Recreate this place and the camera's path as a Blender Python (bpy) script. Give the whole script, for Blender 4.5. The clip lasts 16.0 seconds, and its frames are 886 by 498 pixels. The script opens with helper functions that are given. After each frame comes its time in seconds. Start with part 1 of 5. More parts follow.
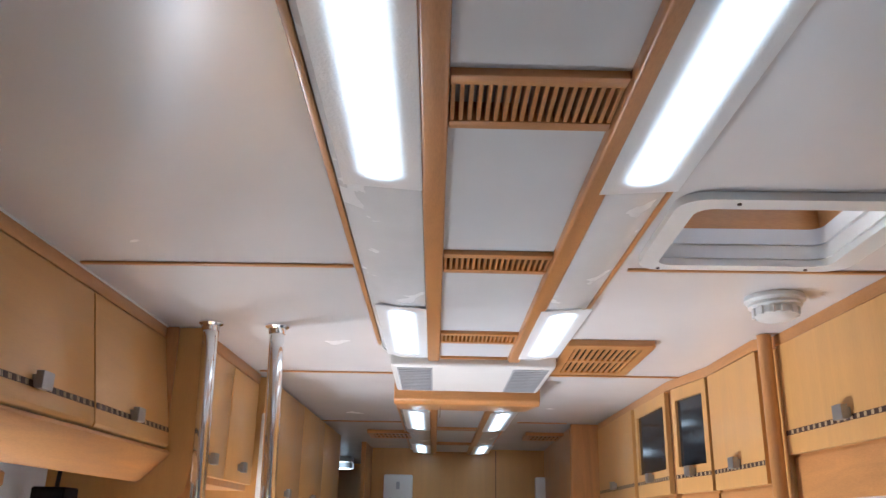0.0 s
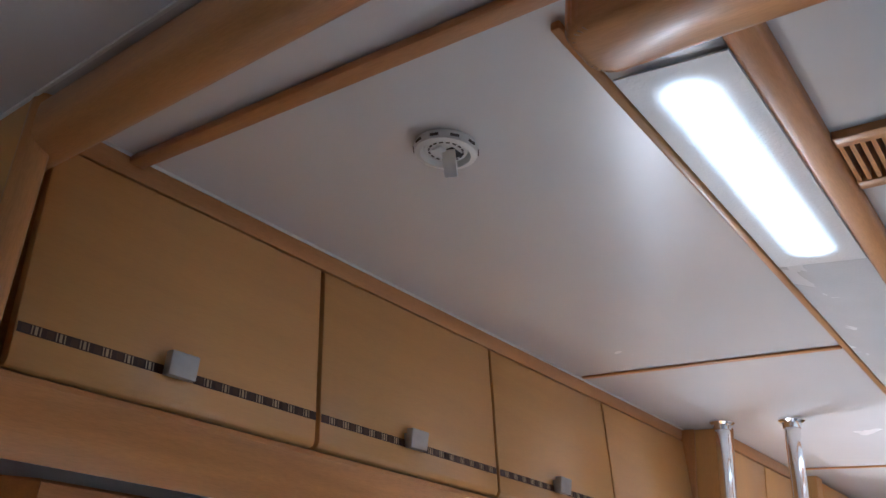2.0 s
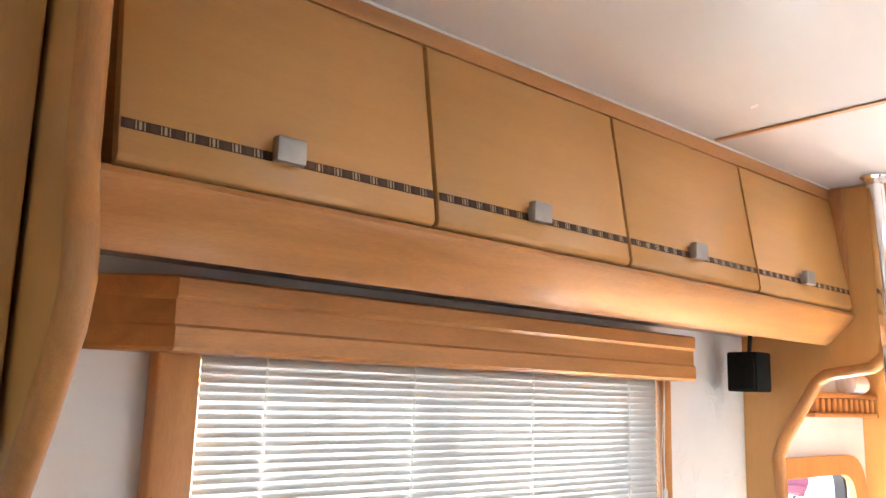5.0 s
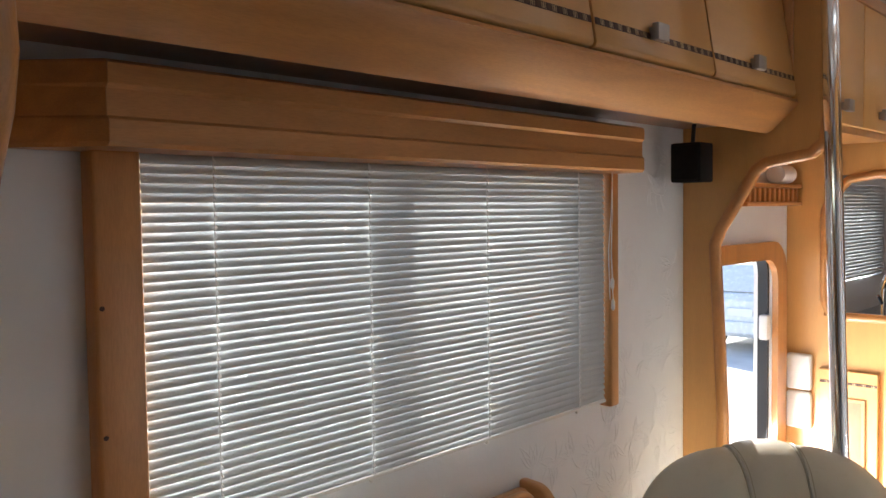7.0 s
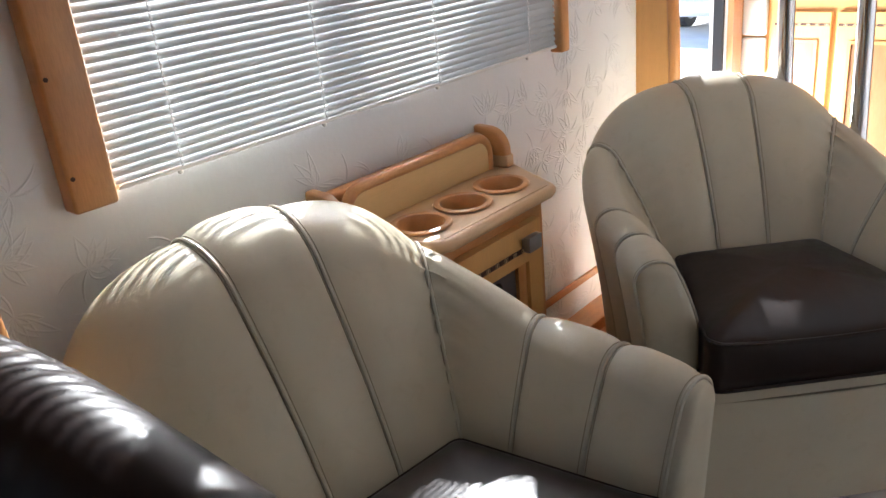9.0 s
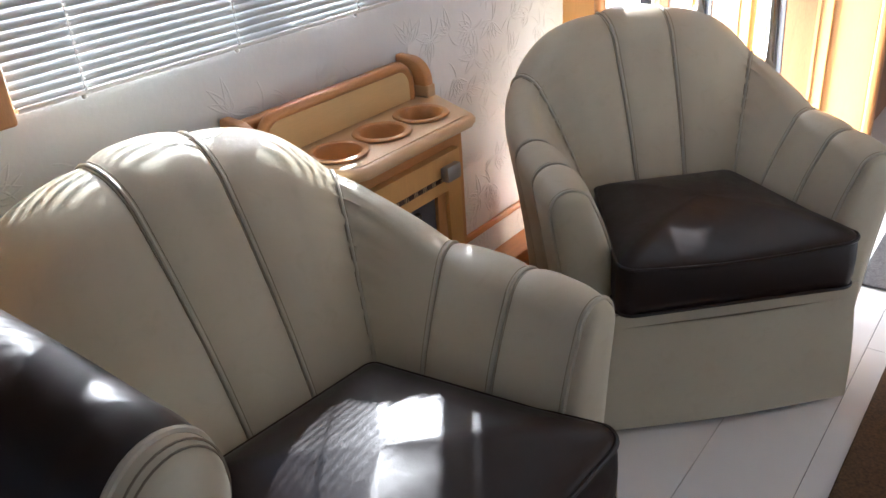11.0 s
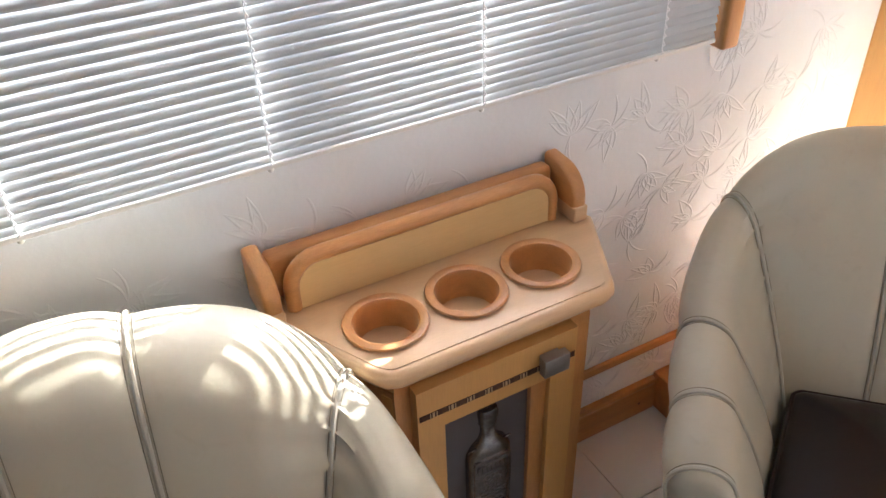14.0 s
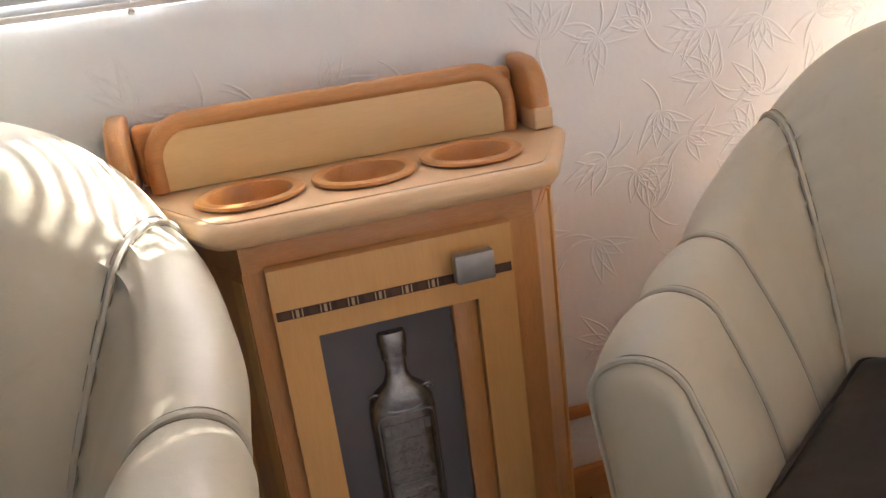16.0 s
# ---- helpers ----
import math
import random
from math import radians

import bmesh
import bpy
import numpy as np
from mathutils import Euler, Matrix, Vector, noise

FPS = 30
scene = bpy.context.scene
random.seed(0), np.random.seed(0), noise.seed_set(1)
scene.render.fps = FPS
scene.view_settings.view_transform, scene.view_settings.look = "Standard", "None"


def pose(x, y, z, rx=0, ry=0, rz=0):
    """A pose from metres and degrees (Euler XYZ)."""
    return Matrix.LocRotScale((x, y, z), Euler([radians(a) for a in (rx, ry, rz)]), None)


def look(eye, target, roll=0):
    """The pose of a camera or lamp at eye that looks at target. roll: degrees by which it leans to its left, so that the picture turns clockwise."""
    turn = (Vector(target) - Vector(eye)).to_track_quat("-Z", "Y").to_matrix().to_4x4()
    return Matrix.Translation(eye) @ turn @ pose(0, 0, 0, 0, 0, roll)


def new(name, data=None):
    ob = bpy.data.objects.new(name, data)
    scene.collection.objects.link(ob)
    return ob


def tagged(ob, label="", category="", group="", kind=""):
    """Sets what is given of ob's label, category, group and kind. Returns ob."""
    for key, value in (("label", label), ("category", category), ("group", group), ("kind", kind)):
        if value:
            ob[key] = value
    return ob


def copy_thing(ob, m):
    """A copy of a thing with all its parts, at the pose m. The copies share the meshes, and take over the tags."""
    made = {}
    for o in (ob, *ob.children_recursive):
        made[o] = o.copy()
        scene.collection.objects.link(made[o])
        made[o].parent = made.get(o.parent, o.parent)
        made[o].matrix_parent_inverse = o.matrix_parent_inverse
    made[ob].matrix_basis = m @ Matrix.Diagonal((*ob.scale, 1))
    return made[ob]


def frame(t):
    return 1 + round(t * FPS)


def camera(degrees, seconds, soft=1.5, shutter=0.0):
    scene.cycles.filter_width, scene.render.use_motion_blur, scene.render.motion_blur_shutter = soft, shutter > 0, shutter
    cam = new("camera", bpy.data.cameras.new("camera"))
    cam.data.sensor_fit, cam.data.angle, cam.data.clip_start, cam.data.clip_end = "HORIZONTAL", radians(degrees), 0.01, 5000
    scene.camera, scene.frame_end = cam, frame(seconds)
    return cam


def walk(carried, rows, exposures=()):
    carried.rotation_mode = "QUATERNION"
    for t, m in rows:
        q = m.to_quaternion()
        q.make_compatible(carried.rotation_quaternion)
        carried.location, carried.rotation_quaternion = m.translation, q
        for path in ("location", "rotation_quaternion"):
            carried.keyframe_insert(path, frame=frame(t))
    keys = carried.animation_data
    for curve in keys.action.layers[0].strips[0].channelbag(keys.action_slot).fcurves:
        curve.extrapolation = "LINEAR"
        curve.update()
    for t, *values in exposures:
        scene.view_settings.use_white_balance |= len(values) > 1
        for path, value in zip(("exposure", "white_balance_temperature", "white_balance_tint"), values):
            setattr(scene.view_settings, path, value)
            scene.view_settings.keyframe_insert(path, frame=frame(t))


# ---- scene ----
cam = camera(56.7, 16.0)
PATH = [
    (0, (1.135, 1.006, 1.503), (1.09, 2.898, 2.149), 1.2),
    (0.5, (1.135, 1.032, 1.503), (1.004, 2.894, 2.22), 0.2),
    (1, (1.207, 1.03, 1.504), (0.763, 2.83, 2.254), 1.2),
    (1.5, (1.28, 0.998, 1.489), (0.377, 2.594, 2.289), 4.0),
    (2, (1.314, 0.974, 1.479), (0.114, 2.353, 2.291), 5.1),
    (2.5, (1.314, 0.968, 1.486), (0.039, 2.253, 2.335), 4.4),
    (3, (1.308, 0.982, 1.489), (-0.007, 2.23, 2.332), 4.8),
    (3.5, (1.302, 1.001, 1.484), (-0.031, 2.253, 2.296), 4.5),
    (4, (1.299, 1.014, 1.48), (-0.06, 2.282, 2.219), 3.5),
    (4.5, (1.29, 1.026, 1.464), (-0.116, 2.316, 2.062), 2.9),
    (5, (1.272, 1.046, 1.446), (-0.219, 2.333, 1.795), 1.7),
    (5.2, (1.266, 1.052, 1.442), (-0.244, 2.334, 1.716), 1.0),
    (7.3, (1.134, 1.055, 1.395), (-0.21, 2.527, 1.224), -1.1),
    (7.5, (1.129, 1.056, 1.383), (-0.206, 2.526, 1.146), -1.6),
    (8, (1.154, 1.054, 1.344), (-0.171, 2.477, 0.878), -3.0),
    (8.5, (1.19, 1.051, 1.311), (-0.116, 2.426, 0.675), -4.3),
    (9, (1.214, 1.047, 1.269), (-0.031, 2.414, 0.507), -5.6),
    (9.5, (1.222, 1.056, 1.248), (0.07, 2.443, 0.382), -4.5),
    (9.7, (1.225, 1.056, 1.247), (0.113, 2.455, 0.348), -4.1),
    (11.8, (1.288, 1.084, 1.255), (0.176, 2.477, 0.348), -4.2),
    (12, (1.242, 1.101, 1.247), (0.16, 2.521, 0.346), -2.8),
    (12.5, (1.186, 1.201, 1.25), (0.111, 2.626, 0.347), -2.6),
    (13, (1.026, 1.435, 1.309), (-0.193, 2.714, 0.371), -0.4),
    (13.5, (0.935, 1.632, 1.474), (-0.356, 2.663, 0.348), -0.7),
    (14, (0.987, 1.807, 1.473), (-0.443, 2.561, 0.295), -2.2),
    (14.5, (1.106, 2.029, 1.429), (-0.451, 2.494, 0.264), -4.3),
    (15, (1.124, 2.12, 1.243), (-0.53, 2.572, 0.214), -8.5),
    (15.5, (1.092, 2.122, 0.994), (-0.658, 2.648, 0.18), -6.9),
    (16, (1.096, 2.129, 0.933), (-0.73, 2.585, 0.256), -7.3),
]
walk(cam, [(t, look(eye, target, roll)) for t, eye, target, roll in PATH],
     exposures=[(0, 1.9, 5550, 10), (1.0, 1.2, 5300, 10), (1.5, 0.95, 5300, 10), (2.0, 1.85, 5200, 10), (3.0, 2.7, 5300, 10), (4.0, 2.9, 5600, 10), (5.2, 3.15, 6200, 10),
                (7.3, 1.22, 6100, 10), (8.5, 1.72, 5950, 10), (9.5, 1.98, 5750, 10), (12, 2.05, 5600, 10), (14, 2.36, 5900, 12), (16, 2.47, 6200, 13)])

# ---- light ----
SUN_DIR = Vector((1.0, -1.385, -0.98)).normalized()
world = bpy.data.worlds.new("world")
scene.world = world
world.use_nodes = True
wn = world.node_tree
sky = wn.nodes.new("ShaderNodeTexSky")
sky.sky_type, sky.sun_disc = "NISHITA", False
sky.sun_elevation = math.asin(-SUN_DIR.z)
sky.sun_rotation = math.atan2(-SUN_DIR.x, -SUN_DIR.y)
wn.links.new(sky.outputs[0], wn.nodes["Background"].inputs[0])
wn.nodes["Background"].inputs[1].default_value = 0.15
sun = new("sun", bpy.data.lights.new("sun", "SUN"))
sun.data.energy, sun.data.angle, sun.data.color = 5.0, radians(0.5), (1.0, 0.955, 0.885)
sun.matrix_world = look((0, 0, 0), tuple(SUN_DIR))
LED = 1.5

# added area lamp standing in for yard daylight through the entrance's lower half
door_sky = new("door_sky", bpy.data.lights.new("door_sky", "AREA"))
door_sky.data.shape, door_sky.data.size, door_sky.data.size_y = "RECTANGLE", 0.50, 0.52
door_sky.data.energy, door_sky.data.color = 16.0, (1.0, 0.98, 0.95)
door_sky.matrix_world = look((-0.055, 3.735, 0.34), (1.0, 3.735, 0.17))


# ---- materials ----
def material(name, color, rough=0.5, metal=0.0, **more):
    m = bpy.data.materials.new(name)
    m.use_nodes = True
    b = m.node_tree.nodes["Principled BSDF"]
    b.inputs["Base Color"].default_value = (*color, 1)
    b.inputs["Roughness"].default_value, b.inputs["Metallic"].default_value = rough, metal
    for key, value in more.items():
        b.inputs[key.replace("_", " ")].default_value = value
    return m


def noise_tex(m, scale, detail=3.0, stretch=(1, 1, 1), distort=0.0):
    n = m.node_tree.nodes
    coord, mapping, tex = n.new("ShaderNodeTexCoord"), n.new("ShaderNodeMapping"), n.new("ShaderNodeTexNoise")
    mapping.inputs["Scale"].default_value = stretch
    tex.inputs["Scale"].default_value, tex.inputs["Detail"].default_value = scale, detail
    tex.inputs["Distortion"].default_value = distort
    m.node_tree.links.new(coord.outputs["Object"], mapping.inputs[0])
    m.node_tree.links.new(mapping.outputs[0], tex.inputs[0])
    return tex


def ramp(m, source, stops):
    r = m.node_tree.nodes.new("ShaderNodeValToRGB")
    els = r.color_ramp.elements
    while len(els) < len(stops):
        els.new(0.5)
    for e, (p, c) in zip(els, stops):
        e.position, e.color = p, (*c, 1)
    m.node_tree.links.new(source, r.inputs[0])
    return r.outputs[0]


def mix(m, kind, a, b, fac=1.0):
    n = m.node_tree.nodes.new("ShaderNodeMix")
    n.data_type, n.blend_type = "RGBA", kind
    n.inputs[0].default_value = fac
    m.node_tree.links.new(a, n.inputs[6])
    m.node_tree.links.new(b, n.inputs[7])
    return n.outputs[2]


def bump(m, source, distance, strength=1.0):
    n = m.node_tree.nodes.new("ShaderNodeBump")
    n.inputs["Distance"].default_value, n.inputs["Strength"].default_value = distance, strength
    m.node_tree.links.new(source, n.inputs["Height"])
    b = m.node_tree.nodes["Principled BSDF"]
    old = b.inputs["Normal"].links
    if old:
        m.node_tree.links.new(old[0].from_socket, n.inputs["Normal"])
    m.node_tree.links.new(n.outputs[0], b.inputs["Normal"])


def rough_from(m, source, lo, hi):
    n = m.node_tree.nodes.new("ShaderNodeMapRange")
    n.inputs["To Min"].default_value, n.inputs["To Max"].default_value = lo, hi
    m.node_tree.links.new(source, n.inputs["Value"])
    m.node_tree.links.new(n.outputs[0], m.node_tree.nodes["Principled BSDF"].inputs["Roughness"])


def color_from(m, source):
    m.node_tree.links.new(source, m.node_tree.nodes["Principled BSDF"].inputs["Base Color"])


def scaled(c, k):
    return tuple(min(1.0, v * k) for v in c)


def wood(name, color, grain=(6, 1, 6), rough=0.32, contrast=0.16, pores=0.6):
    """Lacquered beech: broad figure, fine pores, slight sheen."""
    m = material(name, color, rough, Coat_Weight=0.25, Coat_Roughness=0.18)
    broad = noise_tex(m, 2.2, 4, grain, 1.2)
    fine = noise_tex(m, 30, 3, tuple(g * 2.2 for g in grain))
    c1 = ramp(m, broad.outputs["Fac"], [(0.3, scaled(color, 1 - contrast)), (0.7, scaled(color, 1 + contrast * 0.6))])
    c2 = ramp(m, fine.outputs["Fac"], [(0.35, (0.84, 0.80, 0.76)), (0.6, (1, 1, 1))])
    color_from(m, mix(m, "MULTIPLY", c1, c2, pores))
    rough_from(m, broad.outputs["Fac"], rough - 0.06, rough + 0.10)
    bump(m, fine.outputs["Fac"], 0.0002, 0.25)
    return m


def leather(name, color, rough):
    """Upholstery leather: pebbled grain, soft creases, uneven sheen."""
    m = material(name, color, rough)
    broad, crease = noise_tex(m, 7, 3), noise_tex(m, 34, 5, (1, 1, 1), 0.8)
    cell = m.node_tree.nodes.new("ShaderNodeTexVoronoi")
    cell.feature, cell.inputs["Scale"].default_value = "DISTANCE_TO_EDGE", 520
    c = m.node_tree.nodes.new("ShaderNodeTexCoord")
    m.node_tree.links.new(c.outputs["Object"], cell.inputs["Vector"])
    c1 = ramp(m, broad.outputs["Fac"], [(0.3, scaled(color, 0.96)), (0.7, scaled(color, 1.03))])
    c2 = ramp(m, crease.outputs["Fac"], [(0.28, (0.95, 0.945, 0.93)), (0.45, (1, 1, 1))])
    color_from(m, mix(m, "MULTIPLY", c1, c2))
    rough_from(m, crease.outputs["Fac"], rough - 0.08, rough + 0.12)
    bump(m, cell.outputs["Distance"], 0.0003, 0.35)
    bump(m, crease.outputs["Fac"], 0.0010, 0.25)
    bump(m, broad.outputs["Fac"], 0.006, 0.30)
    return m


def plain(name, color, rough, metal=0.0, vary=0.06, scale=14, relief=0.0004):
    m = material(name, color, rough, metal)
    t = noise_tex(m, scale, 5)
    f = noise_tex(m, scale * 14, 2)
    color_from(m, ramp(m, t.outputs["Fac"], [(0.3, scaled(color, 1 - vary)), (0.7, scaled(color, 1 + vary))]))
    rough_from(m, t.outputs["Fac"], max(0.02, rough - 0.05), rough + 0.07)
    bump(m, f.outputs["Fac"], relief, 0.3)
    return m


BEECH = (0.58, 0.272, 0.088)
M_DOOR = wood("maple_veneer", (0.62, 0.328, 0.100), (8, 0.7, 8), 0.36, 0.05, 0.22)
M_DOORV = wood("maple_veneer_upright", (0.665, 0.362, 0.116), (7, 7, 0.5), 0.36, 0.06, 0.28)
M_TOP = wood("pale_maple_top", (0.66, 0.43, 0.23), (8, 0.7, 8), 0.34, 0.05, 0.25)
M_TRIMY = wood("beech_along", BEECH, (9, 1, 9), 0.30)
M_TRIMX = wood("beech_across", BEECH, (1, 9, 9), 0.30)
M_TRIMZ = wood("beech_upright", BEECH, (9, 9, 1), 0.30)
# dark wood of joints and inserts; also paints shade on soffit and kitchen unit
M_DARKWOOD_SHADE = wood("dark_wood_and_shade", (0.27, 0.12, 0.045), (9, 9, 1), 0.35)
M_CEIL = plain("ceiling_laminate", (0.74, 0.72, 0.71), 0.24, 0, 0.02, 3, 0.0002)
M_PANEL = plain("centre_panel", (0.66, 0.68, 0.70), 0.35, 0, 0.03, 5, 0.0003)
M_WALL = plain("embossed_vinyl", (0.80, 0.815, 0.825), 0.55, 0, 0.03, 6, 0.0009)
M_WHITE = plain("white_plastic", (0.80, 0.79, 0.76), 0.38, 0, 0.02, 9, 0.0002)
M_GREYP = plain("grey_grille", (0.42, 0.43, 0.45), 0.5, 0, 0.05, 40)
M_FLOOR = plain("white_plank", (0.70, 0.69, 0.68), 0.34, 0, 0.04, 4, 0.0003)
# dark joints and marks; also the painted shade inside far ducts
M_JOINT_SHADE = plain("joint_dark_and_duct_shade", (0.10, 0.085, 0.07), 0.7)
M_CREAM = leather("cream_leather", (0.50, 0.455, 0.338), 0.36)
M_BROWN = leather("brown_leather", (0.010, 0.0036, 0.0033), 0.35)
M_BROWN.node_tree.nodes["Principled BSDF"].inputs["Specular IOR Level"].default_value = 0.36
M_PIPE = plain("cream_piping", (0.46, 0.43, 0.34), 0.45)
M_SEAM = plain("dark_thread", (0.22, 0.19, 0.14), 0.8)
M_GALLERY = wood("pale_yellow_maple", (0.74, 0.50, 0.22), (8, 0.7, 8), 0.36, 0.05, 0.22)
M_CHROME = plain("chrome", (0.80, 0.80, 0.81), 0.09, 1.0, 0.02, 6, 0.00004)
M_NICKEL = plain("satin_nickel", (0.38, 0.37, 0.36), 0.48, 1.0, 0.06, 60)
M_BLACK = plain("black_cloth_and_slot_shade", (0.012, 0.012, 0.012), 0.75, 0, 0.2, 60, 0.0006)
M_BLACK.node_tree.nodes["Principled BSDF"].inputs["Specular IOR Level"].default_value = 0.15
M_RUBBER = plain("black_rubber", (0.018, 0.018, 0.02), 0.5)
M_INLAY = plain("inlay_dark", (0.055, 0.021, 0.011), 0.55)
M_INLAYB = plain("inlay_brown", (0.085, 0.038, 0.016), 0.55)
M_INLAYP = plain("inlay_pale", (0.50, 0.36, 0.20), 0.55)
M_SLAT = plain("blind_slat", (0.53, 0.55, 0.55), 0.36, 0, 0.02, 20, 0.0001)
M_CORD = plain("cord_white", (0.88, 0.88, 0.87), 0.6)
M_RED = plain("signal_red", (0.78, 0.045, 0.02), 0.35)
M_COIR = plain("coir_brown", (0.085, 0.045, 0.020), 0.95, 0, 0.45, 160, 0.004)
M_GREYMAT = plain("grey_carpet", (0.09, 0.085, 0.085), 0.95, 0, 0.4, 180, 0.004)
M_PEWTER = plain("pewter_relief", (0.27, 0.255, 0.25), 0.20, 1.0, 0.25, 120, 0.001)
M_BACKING = plain("grey_backing", (0.098, 0.088, 0.094), 0.4, 0, 0.1, 20)
M_CONCRETE = plain("pale_concrete", (0.66, 0.65, 0.63), 0.85, 0, 0.12, 2, 0.003)
M_VANW = plain("white_car_paint", (0.80, 0.80, 0.80), 0.25)
M_MAROON = plain("maroon_paint", (0.22, 0.03, 0.05), 0.3)
M_GLASSD = plain("dark_glass", (0.02, 0.022, 0.026), 0.06)
M_STEEL = plain("steel_tap", (0.7, 0.7, 0.7), 0.12, 1.0)


def glass(name, tint=(1, 1, 1), rough=0.0):
    m = material(name, tint, rough, 0.0, Transmission_Weight=1.0, IOR=1.45)
    t = noise_tex(m, 30, 3)
    bump(m, t.outputs["Fac"], 0.0002, 0.15)
    return m


M_GLASS = glass("clear_glass")
M_SMOKED = glass("smoked_glass", (0.45, 0.45, 0.46), 0.03)


def lit(name, strength, half_y, half_x):
    """A lamp cover, brightest over the tube behind it and fading to its rim."""
    m = material(name, (0.85, 0.87, 0.88), 0.3)
    n, l = m.node_tree.nodes, m.node_tree.links
    co, sep = n.new("ShaderNodeTexCoord"), n.new("ShaderNodeSeparateXYZ")
    l.new(co.outputs["Object"], sep.inputs[0])

    def node(op, a, b=None):
        q = n.new("ShaderNodeMath")
        q.operation = op
        for i, v in enumerate((a, b)):
            if v is None:
                continue
            if isinstance(v, (int, float)):
                q.inputs[i].default_value = v
            else:
                l.new(v, q.inputs[i])
        return q.outputs[0]
    dy = node("MAXIMUM", node("SUBTRACT", node("ABSOLUTE", sep.outputs["Y"]), half_y - half_x), 0.0)
    d = node("SQRT", node("ADD", node("MULTIPLY", dy, dy), node("MULTIPLY", sep.outputs["X"], sep.outputs["X"])))
    r = n.new("ShaderNodeMapRange")
    r.interpolation_type = "SMOOTHSTEP"
    r.inputs["From Min"].default_value, r.inputs["From Max"].default_value = half_x * 1.0, half_x * 0.12
    r.inputs["To Min"].default_value, r.inputs["To Max"].default_value = 0.0, strength
    l.new(d, r.inputs["Value"])
    b = n["Principled BSDF"]
    b.inputs["Emission Color"].default_value = (0.80, 0.94, 1.0, 1)
    r.inputs["To Max"].default_value = 1.0
    l.new(node("MULTIPLY", node("POWER", r.outputs[0], 3.4), strength), b.inputs["Emission Strength"])
    t = noise_tex(m, 260, 2)
    bump(m, t.outputs["Fac"], 0.0015, 0.6)
    return m


M_DIFF = plain("prismatic_diffuser", (0.74, 0.76, 0.77), 0.25, 0, 0.03, 10, 0.0004)
_t = noise_tex(M_DIFF, 260, 2)
bump(M_DIFF, _t.outputs["Fac"], 0.0010, 0.4)


# ---- mesh helpers ----
def thing(name, place, label="", category="", group="", kind=""):
    e = new(name)
    e.location = place
    e.empty_display_size = 0.05
    return tagged(e, label, category, group, kind)


def root_place(ob):
    v = Vector((0, 0, 0))
    while ob is not None:
        v = v + ob.location
        ob = ob.parent
    return v


def finish(bm, name, mat, smooth=False):
    me = bpy.data.meshes.new(name)
    if bm.faces:
        bmesh.ops.recalc_face_normals(bm, faces=bm.faces)
    if smooth:
        for f in bm.faces:
            f.smooth = True
    bm.to_mesh(me)
    bm.free()
    for one in (mat if isinstance(mat, (list, tuple)) else (mat,)):
        me.materials.append(one)
    if smooth:
        me.set_sharp_from_angle(angle=radians(42))
    return me


def part(name, bm, mat, parent, label="", smooth=False):
    """One mesh under a thing or a part; the bmesh is in world places."""
    bmesh.ops.translate(bm, verts=bm.verts, vec=-root_place(parent))
    ob = new(name, finish(bm, name, mat, smooth))
    ob.parent = parent
    if label:
        ob["label"] = label
    return ob


def setting(name, bm, mat, label, category, smooth=False):
    return tagged(new(name, finish(bm, name, mat, smooth)), label, category, kind="structure")


def box(x0, x1, y0, y1, z0, z1, bevel=0.0, bm=None, seg=2):
    bm2 = bmesh.new()
    bmesh.ops.create_cube(bm2, size=1)
    for v in bm2.verts:
        v.co = Vector(((x0 + x1) / 2 + v.co.x * (x1 - x0), (y0 + y1) / 2 + v.co.y * (y1 - y0), (z0 + z1) / 2 + v.co.z * (z1 - z0)))
    if bevel:
        bmesh.ops.bevel(bm2, geom=bm2.edges[:], offset=bevel, segments=seg, affect="EDGES", profile=0.5)
    if bm is None:
        return bm2
    return join(bm, bm2)


def join(bm, other):
    me = bpy.data.meshes.new("tmp")
    other.to_mesh(me)
    other.free()
    bm.from_mesh(me)
    bpy.data.meshes.remove(me)
    return bm


def prism(points, axis, a, b, bevel=0.0, seg=2):
    """A closed outline, drawn in the two other axes in order, pushed from a to b along the axis."""
    bm = bmesh.new()

    def at(p, d):
        return {"x": (d, p[0], p[1]), "y": (p[0], d, p[1]), "z": (p[0], p[1], d)}[axis]
    lo, hi = [bm.verts.new(at(p, a)) for p in points], [bm.verts.new(at(p, b)) for p in points]
    n = len(points)
    bm.faces.new(lo)
    bm.faces.new(list(reversed(hi)))
    for i in range(n):
        bm.faces.new((lo[i], lo[(i + 1) % n], hi[(i + 1) % n], hi[i]))
    bmesh.ops.recalc_face_normals(bm, faces=bm.faces)
    if bevel:
        bmesh.ops.bevel(bm, geom=bm.edges[:], offset=bevel, segments=seg, affect="EDGES", profile=0.5)
    return bm


